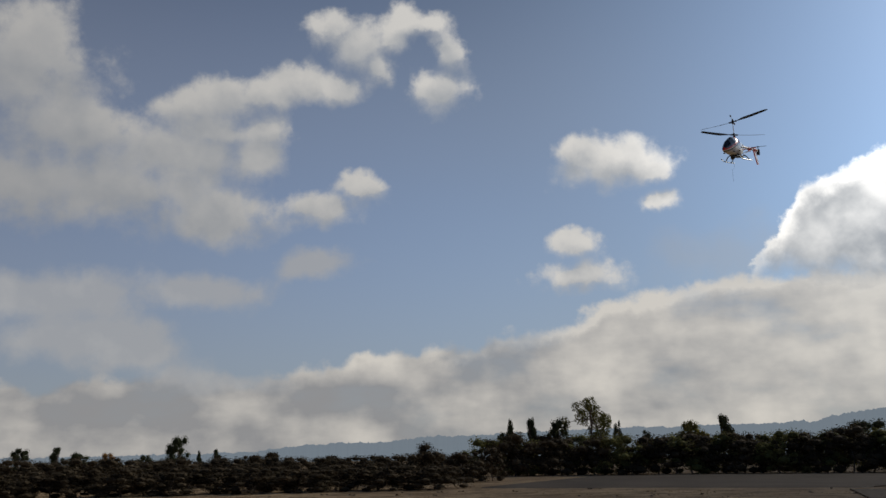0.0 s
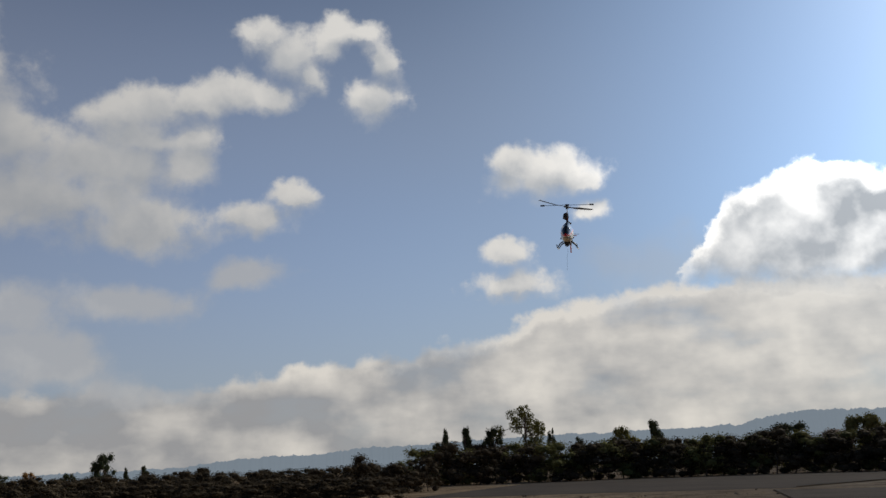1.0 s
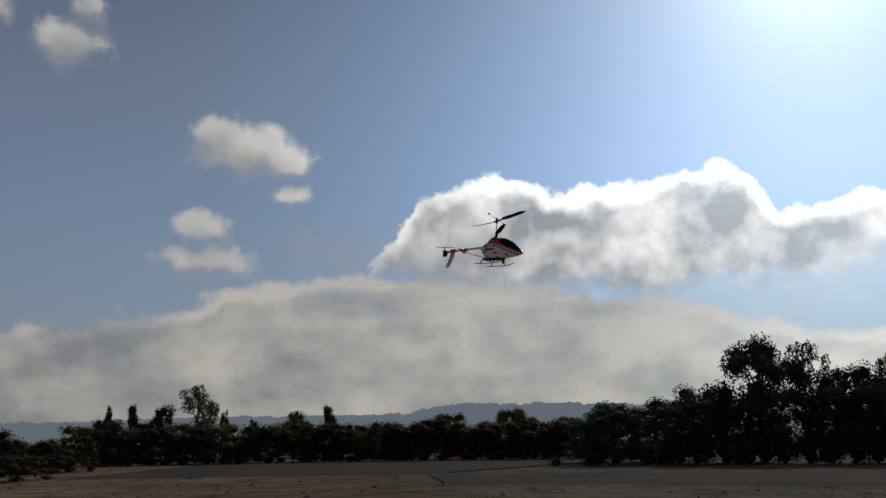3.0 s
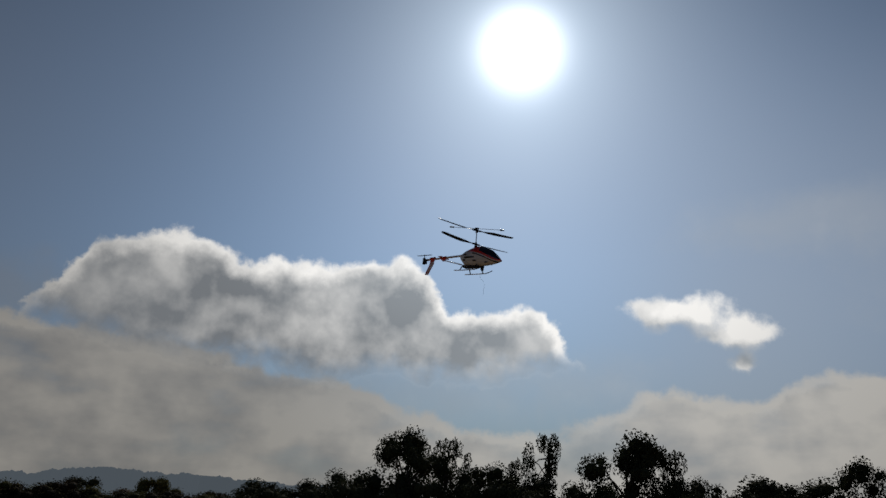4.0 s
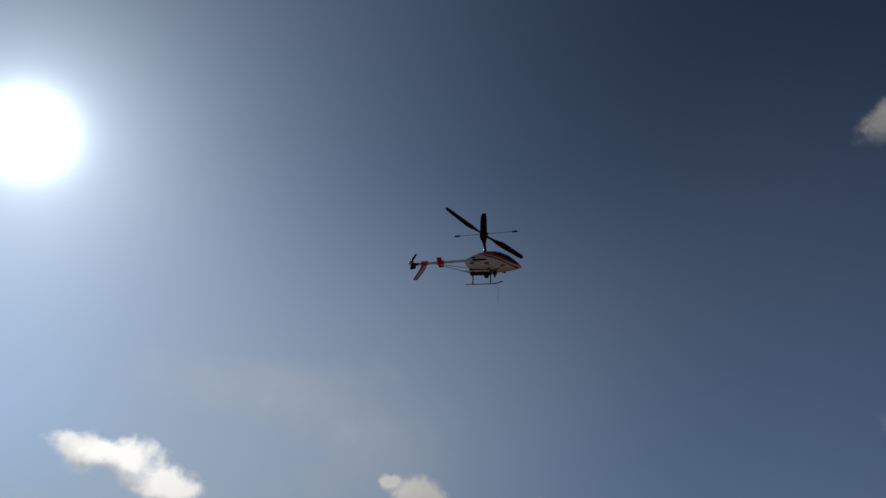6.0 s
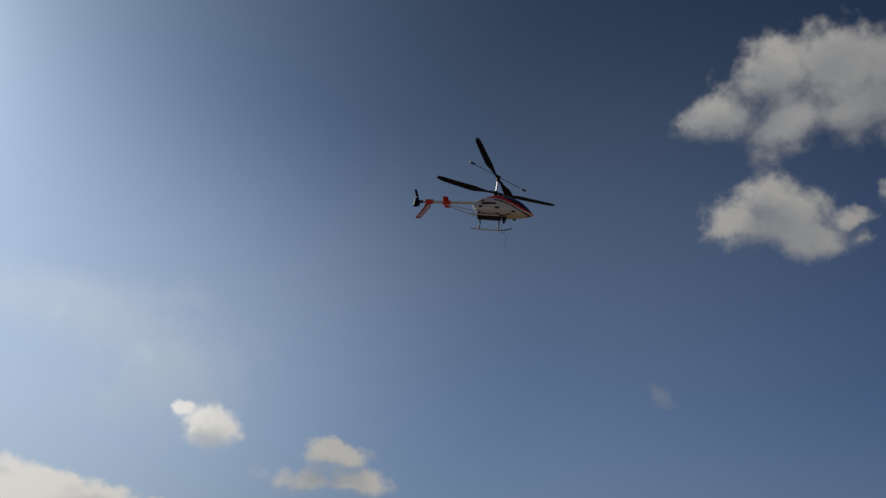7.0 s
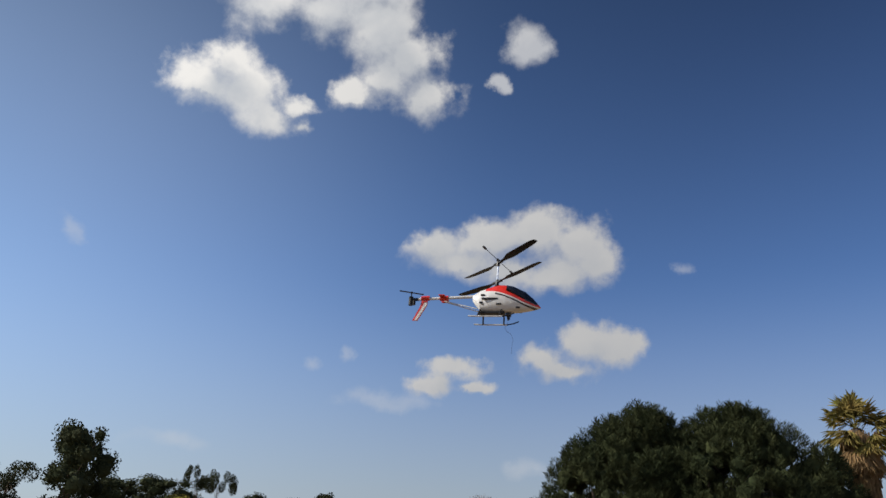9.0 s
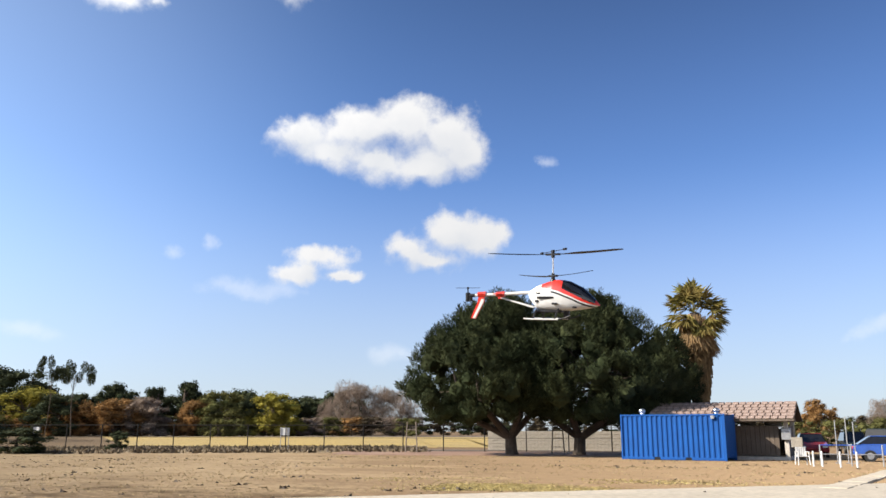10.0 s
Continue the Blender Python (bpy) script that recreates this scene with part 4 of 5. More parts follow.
def blade_mesh(bm, side, root, tip, pitch, cone):
    """A thin tapered blade, widest a third of the way out, with pitch and a slight upward bend."""
    rows = []
    for u in np.linspace(0, 1, 12):
        r = root + (tip - root) * u
        chord = float(np.interp(u, (0, 0.12, 0.3, 0.8, 0.97, 1), (0.014, 0.018, 0.042, 0.034, 0.03, 0.02)))
        rise = cone * u ** 1.6
        tw = math.tan(radians(pitch))
        lead, trail = 0.3 * chord, -0.7 * chord
        rows.append([bm.verts.new((side * r, side * y, rise + y * tw + dz)) for y, dz in ((lead, 0), (0, 0.0022), (trail, 0.0004), (0, -0.0006))])
    for p, q in zip(rows, rows[1:]):
        for k in range(4):
            bm.faces.new((p[k], p[(k + 1) % 4], q[(k + 1) % 4], q[k]))
    bm.faces.new(rows[0])
    bm.faces.new(rows[-1][::-1])


def helicopter():
    heli = new("helicopter")
    tagged(heli, "red and white remote-controlled toy helicopter in flight, two stacked rotors", "helicopter")

    body = part("fuselage", hull(lambda x, z, y: True), M_SHELL, heli, "glossy white shell with red back and black pinstripe", True)
    edge = lambda x: float(np.interp(x, (-0.07, 0.0, 0.083, 0.156, 0.21), (0.033, 0.028, -0.002, -0.034, -0.046)))
    part("canopy_window", hull(lambda x, z, y: 0.05 < x < 0.196 and z > edge(x) + 0.007 and z > 0.03 - (x - 0.05) * 0.5, 0.0012, 170, 132), M_GLASS, body, "smoked black canopy window", True)
    for side in (-1, 1):
        for x0, x1, z0, z1 in ((-0.062, 0.018, -0.017, -0.006), (-0.075, -0.058, -0.032, -0.022), (0.008, 0.034, -0.042, -0.034), (-0.07, -0.05, 0.006, 0.014), (0.1, 0.12, -0.058, -0.05)):
            bm = bmesh.new()
            w = float(np.interp((x0 + x1) / 2, HULL_X, HULL_WIDE))
            box(bm, x0, x1, side * w - 0.004, side * w + 0.0025, z0, z1, 0.002)
            part("vent", bm, M_BLACK, body)
    bm = bmesh.new()
    rod(bm, (-0.09, 0, 0.012), (-0.385, 0, -0.001), 0.0075, 0.0065, 12)
    boom = part("tail_boom", bm, M_WHITE, heli, "white painted tail boom")
    for x, wing in ((-0.252, 0.05), (-0.345, 0.014)):
        bm = bmesh.new()
        rod(bm, (x - 0.02, 0, 0.003), (x + 0.02, 0, 0.005), 0.012, 0.012, 12)
        box(bm, x - 0.018, x + 0.012, -wing, wing, 0.004, 0.008, 0.0015)
        box(bm, x - 0.012, x + 0.012, -0.006, 0.006, -0.018, 0.0, 0.002)
        part("bracket", bm, M_RED, boom, "red plastic bracket")
    for name, shift, mt in (("tail_fin", 0.0, M_RED), ("fin_facing", 0.016, M_WHITE)):
        bm = bmesh.new()
        pts = [(-0.36, 0.012), (-0.332, 0.0), (-0.335, -0.03), (-0.378, -0.108), (-0.402, -0.106), (-0.368, -0.035)] if not shift else [(-0.346, -0.012), (-0.334, -0.012), (-0.337, -0.03), (-0.38, -0.106), (-0.392, -0.105), (-0.358, -0.04)]
        t = 0.0035 if not shift else 0.0046
        front, rear = [bm.verts.new((x, -t, z)) for x, z in pts], [bm.verts.new((x, t, z)) for x, z in pts]
        bm.faces.new(front)
        bm.faces.new(rear[::-1])
        for k in range(len(pts)):
            bm.faces.new((front[k], rear[k], rear[(k + 1) % len(pts)], front[(k + 1) % len(pts)]))
        part(name, bm, mt, boom)
    bm = bmesh.new()
    rod(bm, (-0.38, 0, -0.001), (-0.412, 0, -0.001), 0.008, 0.008, 10)
    rod(bm, (-0.418, 0, -0.03), (-0.418, 0, 0.012), 0.011, 0.011, 12)
    rod(bm, (-0.418, 0, 0.012), (-0.418, 0, 0.034), 0.003, 0.003, 8)
    rod(bm, (-0.402, 0, -0.028), (-0.402, 0, -0.006), 0.008, 0.008, 8)
    part("tail_motor", bm, M_BLACK, boom)
    for side in (-1, 1):
        bm = bmesh.new()
        rod(bm, (-0.25, side * 0.006, -0.012), (-0.085, side * 0.024, -0.056), 0.0024, 0.0024, 6)
        part("boom_strut", bm, M_WHITE, heli)
        bm = bmesh.new()
        pts = [(-0.115, -0.104), (-0.06, -0.106), (0.045, -0.106), (0.075, -0.1), (0.1, -0.09)]
        for (x0, z0), (x1, z1) in zip(pts[:3], pts[1:3]):
            rod(bm, (x0, side * 0.068, z0), (x1, side * 0.068, z1), 0.0034, 0.0034, 8)
        skid = part("skid", bm, M_WHITE, heli, "white skid tube")
        bm = bmesh.new()
        for (x0, z0), (x1, z1) in zip(pts[2:], pts[3:]):
            rod(bm, (x0, side * 0.068, z0), (x1, side * 0.068, z1), 0.0032, 0.003, 8)
        part("skid_tip", bm, M_BLACK, skid)
        for x in (-0.068, 0.032):
            bm = bmesh.new()
            rod(bm, (x, side * 0.026, -0.062), (x, side * 0.05, -0.078), 0.0042, 0.004, 8)
            rod(bm, (x, side * 0.05, -0.078), (x - 0.003, side * 0.068, -0.106), 0.004, 0.0038, 8)
            part("skid_leg", bm, M_BLACK, heli)
    bm = box(bmesh.new(), -0.08, 0.045, -0.024, 0.024, -0.078, -0.066, 0.003)
    part("belly_plate", bm, M_BLACK, heli)
    bm = bmesh.new()
    box(bm, 0.05, 0.074, -0.01, 0.01, -0.088, -0.066, 0.004)
    box(bm, 0.056, 0.068, -0.014, 0.014, -0.1, -0.086, 0.003)
    rod(bm, (0.06, 0, -0.106), (0.06, 0, -0.092), 0.003, 0.005, 10)
    part("winch", bm, M_BLACK, heli, "small dark hook winch")
    bm = bmesh.new()
    pts = [Vector((0.06, 0, -0.115)), Vector((0.045, 0.004, -0.14)), Vector((0.06, 0.002, -0.16)), Vector((0.08, 0, -0.175)), Vector((0.088, 0, -0.2)), Vector((0.083, 0, -0.235)), Vector((0.085, 0, -0.265))]
    for p, q in zip(pts, pts[1:]):
        rod(bm, p, q, 0.0006, 0.0006, 5)
    part("cord", bm, M_DARK_STEEL, heli, "thin dark cord hanging below")
    bm = bmesh.new()
    rod(bm, (0, 0, 0.04), (0, 0, 0.195), 0.0036, 0.0036, 10)
    mast = part("mast", bm, M_METAL, heli, "bright metal rotor shaft")
    bm = bmesh.new()
    rod(bm, (0, 0, 0.058), (0, 0, 0.07), 0.014, 0.01, 12)
    part("collar", bm, M_BLACK, mast)
    rotors = []
    for name, z, turn in (("upper_rotor", 0.18, 1), ("lower_rotor", 0.084, -1)):
        bm = bmesh.new()
        rod(bm, (0, 0, -0.014), (0, 0, 0.012), 0.009, 0.007, 10)
        box(bm, -0.035, 0.035, -0.007, 0.007, -0.004, 0.005, 0.002)
        hub = part(name, bm, M_BLACK, heli)
        for side in (-1, 1):
            bm = bmesh.new()
            blade_mesh(bm, side, 0.03, 0.322, -9 * turn, 0.013)
            part("blade", bm, M_BLADE, hub)
        hub.location = (0, 0, z)
        rotors.append((hub, z))
    bm = bmesh.new()
    rod(bm, (-0.165, 0, 0), (0.165, 0, 0), 0.0016, 0.0016, 6)
    box(bm, -0.014, 0.014, -0.005, 0.005, -0.006, 0.006, 0.001)
    bar = part("flybar", bm, M_BLACK, heli)
    for side in (-1, 1):
        bm = bmesh.new()
        rod(bm, (side * 0.155, 0, 0), (side * 0.184, 0, 0), 0.0055, 0.005, 10)
        part("weight", bm, M_BLACK, bar)
    bar.location = (0, 0, 0.194)
    rotors.append((bar, 0.194))
    bm = bmesh.new()
    for side in (-1, 1):
        box(bm, min(0, side * 0.06), max(0, side * 0.06), -0.007, 0.007, -0.001, 0.001, 0.0006)
    rod(bm, (0, 0, -0.004), (0, 0, 0.004), 0.005, 0.005, 8)
    tail = part("tail_rotor", bm, M_BLACK, heli)
    tail.location = (-0.418, 0, 0.034)
    rotors.append((tail, None))
    return heli, rotors


HELI, ROTORS = helicopter()


def motions():
    walk(HELI, [(t, pose(x, y, z, roll, pitch, yaw)) for t, x, y, z, roll, pitch, yaw in FLIGHT])
    tail = ROTORS[3][0]
    walk(tail, [(i / FPS, pose(-0.418, 0, 0.034, 0, 0, 120 + 77 * i)) for i in range(301)])
    for k, (ob, z) in enumerate(ROTORS[:3]):
        way_round = -1 if k == 1 else 1
        rows = []
        angle = SPIN[0][1 + k]
        for (t0, *a0), (t1, *a1) in zip(SPIN, SPIN[1:]):
            steps = round((t1 - t0) * FPS)
            free = way_round * 68.0 * steps
            turn = (a1[k] - a0[k]) % 180
            turn += 180 * round((free - turn) / 180)
            for i in range(steps):
                rows.append((t0 + i / FPS, pose(0, 0, z, 0, 0, angle + turn * i / steps)))
            angle += turn
        rows.append((10.0, pose(0, 0, z, 0, 0, angle)))
        walk(ob, rows)


# ---- pines and palm ----
def pine(az, dist, lean_az, high, wide, seed):
    """A broad pine: branch masses over a forked trunk, each covered with upright needle shoots."""
    rng = np.random.default_rng(seed)
    ob = new("pine_tree")
    ob.location = bearing(az, dist)
    mid = bearing(lean_az, dist) - bearing(az, dist)
    low = 2.6
    us, es = (0, 0.2, 0.5, 0.72, 0.88, 1.0), (0.62, 0.95, 0.88, 0.62, 0.41, 0.2)
    masses = []
    for i in range(150):
        u, a, r = rng.random() ** 1.15, rng.uniform(0, 2 * math.pi), rng.uniform(0.75, 1.35)
        q = max(0.0, float(np.interp(u, us, es)) * wide / 2 - 0.75 * r) * (1.0 if i % 5 else rng.random())
        sway = 1 - 0.75 * u * u
        masses.append((mid.x * sway + q * math.cos(a), mid.y * sway + q * math.sin(a), low + (high - low - 0.6) * u, r))
    c = np.array(masses)
    # shoots over the outer and upper side of each mass
    pick = rng.choice(len(c), 2700, p=c[:, 3] ** 2 / (c[:, 3] ** 2).sum())
    d = rng.normal(size=(len(pick), 3))
    out = c[pick, :3] - np.array((mid.x * 0.7, mid.y * 0.7, high * 0.4))
    out /= np.linalg.norm(out, axis=1)[:, None]
    d = d / np.linalg.norm(d, axis=1)[:, None] + 0.55 * out
    d /= np.linalg.norm(d, axis=1)[:, None]
    root = c[pick, :3] + d * (c[pick, 3] * rng.uniform(0.8, 1.08, len(pick)))[:, None] * np.array((1, 1, 0.85))
    axis = 0.4 * d + np.array((0, 0, 1.0)) + 0.14 * rng.normal(size=d.shape)
    axis /= np.linalg.norm(axis, axis=1)[:, None]
    length = rng.uniform(0.45, 0.95, len(pick))
    verts, count = [], 30
    for k in range(count):
        w = rng.normal(size=d.shape)
        w -= axis * (w * axis).sum(1)[:, None]
        w /= np.linalg.norm(w, axis=1)[:, None]
        start = root + axis * (length * (k / count) * 0.85)[:, None]
        spread = 0.8 if k < count - 2 else 0.2
        ray = axis * 0.75 + w * spread
        tip = start + ray * rng.uniform(0.26, 0.42, len(pick))[:, None]
        side = np.cross(ray, rng.normal(size=d.shape))
        side /= np.linalg.norm(side, axis=1)[:, None]
        half = (start + tip) / 2
        verts.append(np.stack([start, half + side * 0.022, tip, half - side * 0.022], 1).reshape(-1, 3))
    needles = np.concatenate(verts)
    inner, _ = leaf_cloud(rng, c[:, :3], c[:, 3] * 0.7, 6000, 0.22, lift=0.8, slim=0.2)
    allv = np.concatenate([needles, inner])
    bm = bmesh.new()
    fork = Vector((mid.x * 0.05, mid.y * 0.05, 1.25))
    rod(bm, (0, 0, -0.1), (fork.x * 0.5, fork.y * 0.5, 0.35), 0.52, 0.4, 10)
    rod(bm, (fork.x * 0.5, fork.y * 0.5, 0.3), fork, 0.41, 0.38, 10)
    for k in range(6):
        a = 2 * math.pi * k / 6 + 0.35
        e = Vector((mid.x * 0.4 + wide * 0.2 * math.cos(a), mid.y * 0.4 + wide * 0.2 * math.sin(a), 2.7 + 0.6 * (k % 2)))
        rod(bm, fork - Vector((0, 0, 0.1)), e, 0.25, 0.17, 8)
        rod(bm, e, e + Vector((0.9 * math.cos(a), 0.9 * math.sin(a), 3.2)), 0.17, 0.06, 6)
    for q in masses[:40]:
        rod(bm, Vector((mid.x * 0.45, mid.y * 0.45, 3.2 + 0.3 * q[2])), q[:3], 0.09, 0.02, 5)
    part("trunk", bm, M_BARK, ob)
    iv, ifc = clump_hearts(c[:, :3], c[:, 3] * 0.68)
    leaf_faces = np.arange(len(allv)).reshape(-1, 4).tolist() + [[i + len(allv) for i in f] for f in ifc]
    crown = new("crown", mesh_of("crown", np.concatenate([allv, iv]), leaf_faces, M_LEAF["pine"]))
    crown.parent = ob
    tagged(ob, "large spreading dark green pine with a low forked trunk", "pine tree", "pines by the fence")


pine(157.9, 58.5, 156.2, 10.6, 12.6, 21)
pine(162.4, 58.5, 164.1, 10.6, 14.2, 22)


def palm(az, dist, high):
    rng = np.random.default_rng(5)
    ob = new("palm_tree")
    ob.location = bearing(az, dist)
    bm = bmesh.new()
    for k in range(12):
        z0, z1 = k * (high - 1.8) / 12, (k + 1) * (high - 1.8) / 12
        rod(bm, (0.02 * k, 0, z0 - 0.05), (0.02 * (k + 1), 0, z1), 0.5 - 0.012 * k, 0.45 - 0.012 * k, 10)
    part("trunk", bm, M_BARK, ob)
    top = Vector((0.25, 0, high - 1.9))

    def fans(name, mat, count, lo, hi, reach, droop, label):
        verts, faces = [], []
        for _ in range(count):
            a, el = rng.uniform(0, 2 * math.pi), radians(rng.uniform(lo, hi))
            way_out = Vector((math.cos(a) * math.cos(el), math.sin(a) * math.cos(el), math.sin(el)))
            side = Vector((-math.sin(a), math.cos(a), 0))
            stem = top + way_out * reach * rng.uniform(0.5, 0.75)
            n = len(verts)
            for s in (-0.012, 0.012):
                verts += [top + side * s, stem + side * s]
            faces.append((n, n + 1, n + 3, n + 2))
            for j in range(15):
                sp = (j - 7) / 7 * 1.25
                ray = (way_out * math.cos(sp) + side * math.sin(sp))
                end = stem + ray * reach * rng.uniform(0.42, 0.58) + Vector((0, 0, -droop * rng.uniform(0.6, 1.4) * (0.4 + abs(sp))))
                wide = side * math.cos(sp) * 0.085 - way_out * math.sin(sp) * 0.085
                n = len(verts)
                half = stem.lerp(end, 0.55) + Vector((0, 0, 0.08))
                verts += [stem, half + wide, end, half - wide]
                faces.append((n, n + 1, n + 2, n + 3))
        o = new(name, mesh_of(name, verts, faces, mat))
        o.parent = ob
        tagged(o, label)

    fans("crown", M_LEAF["palm"], 62, -50, 86, 2.3, 0.4, "green fan leaves")
    fans("skirt", M_LEAF["thatch"], 80, -84, -48, 2.5, 0.6, "hanging straw-brown dead leaves")
    verts, faces = [], []
    for _ in range(1100):
        z, a = rng.uniform(high - 7.5, high - 2.0), rng.uniform(0, 2 * math.pi)
        r = 0.45 + 0.8 * rng.random() * max(0.1, (z - high + 8) / 5)
        p = Vector((math.cos(a) * r + 0.15, math.sin(a) * r, z))
        s = Vector((-math.sin(a), math.cos(a), 0)) * 0.07
        n = len(verts)
        verts += [p - s, p + s, p + s * 0.4 + Vector((math.cos(a) * 0.1, math.sin(a) * 0.1, -1.1)), p - s * 0.4 + Vector((0, 0, -1.1))]
        faces.append((n, n + 1, n + 2, n + 3))
    o = new("dead_leaves", mesh_of("dead_leaves", verts, faces, M_LEAF["thatch"]))
    o.parent = ob
    tagged(ob, "tall fan palm with a skirt of dead brown leaves", "palm tree")


palm(170.6, 63, 12.0)


for az, w in ((138.2, 9.0), (139.3, 10.0)):
    tree("bush", "olive", az, 235, 5.4, w, "grey-green mounded shrub at the far edge of the field")

# ---- container, shelter, fence, walls ----
def container():
    ob = new("shipping_container")
    a, b = Vector((7.0, -48.8, 0)), Vector((13.04, -49.3, 0))
    along = (b - a).normalized()
    ob.location = a
    ob.rotation_euler = (0, 0, math.atan2(along.y, along.x))
    L, W, H = 6.06, 2.44, 2.59          # x along the face, which looks to +y

    def corrugated(bm, x0, x1, z0, z1, y, axis=0, pitch=0.28, depth=0.05):
        n = int((x1 - x0) / pitch)
        pts = []
        for i in range(n):
            s = x0 + (x1 - x0) * i / n
            w = (x1 - x0) / n
            pts += [(s, 0), (s + 0.3 * w, 0), (s + 0.5 * w, depth), (s + 0.8 * w, depth)]
        pts.append((x1, 0))
        lo, hi = [], []
        for s, d in pts:
            p = (s, y - d) if axis == 0 else (y + d, s)
            lo.append(bm.verts.new((*p, z0)))
            hi.append(bm.verts.new((*p, z1)))
        for k in range(len(pts) - 1):
            bm.faces.new((lo[k], lo[k + 1], hi[k + 1], hi[k]))

    for name, y in (("side_panel", -0.03), ("side_panel", -W + 0.08)):
        bm = bmesh.new()
        corrugated(bm, 0.1, L - 0.1, 0.17, H - 0.1, y)
        part(name, bm, M_BLUE, ob)
    bm = bmesh.new()
    corrugated(bm, -W + 0.1, -0.1, 0.17, H - 0.1, 0.02, 1)
    part("end_panel", bm, M_BLUE, ob)
    bm = bmesh.new()
    box(bm, L - 0.06, L - 0.02, -W + 0.1, -0.1, 0.17, H - 0.1, 0.01)
    part("door", bm, M_BLUE, ob)
    bm = bmesh.new()
    box(bm, 0.05, L - 0.05, -W + 0.05, -0.05, H - 0.06, H - 0.03)
    part("roof", bm, M_BLUE, ob)
    for x in (0.0, L - 0.1):
        for y in (-0.1, -W):
            bm = box(bmesh.new(), x, x + 0.1, y, y + 0.1, 0.0, H, 0.01)
            part("corner_post", bm, M_BLUE, ob)
    for y in (-0.09, -W + 0.01):
        part("top_rail", box(bmesh.new(), 0.1, L - 0.1, y, y + 0.08, H - 0.1, H - 0.01, 0.008), M_BLUE, ob)
        for x0, x1 in ((0.1, 1.95), (2.3, 3.75), (4.1, L - 0.1)):
            part("bottom_rail", box(bmesh.new(), x0, x1, y, y + 0.085, 0.02, 0.17, 0.008), M_BLUE, ob)
        # black plates in the fork pockets, the shade of the hollows put in as colour
        for x0, x1 in ((1.95, 2.3), (3.75, 4.1)):
            part("pocket_shade_plate", box(bmesh.new(), x0, x1, y + 0.02, y + 0.05, 0.04, 0.17), M_BLACK, ob)
    for x in (0.55, L - 1.2):
        bm = bmesh.new()
        rod(bm, (x, -0.5, H - 0.04), (x, -0.5, H + 0.1), 0.13, 0.13, 16)
        bmesh.ops.create_uvsphere(bm, u_segments=16, v_segments=8, radius=0.2, matrix=Matrix.Translation((x, -0.5, H + 0.2)) @ Matrix.Diagonal((1, 1, 0.75, 1)))
        part("roof_vent", bm, M_METAL, ob, "round bright metal turbine vent", True)
    part("lamp_box", box(bmesh.new(), 0.55, 0.75, 0.0, 0.1, H - 0.28, H - 0.1, 0.01), M_GALV, ob)
    tagged(ob, "bright blue corrugated steel shipping container with roof vents", "container")


container()


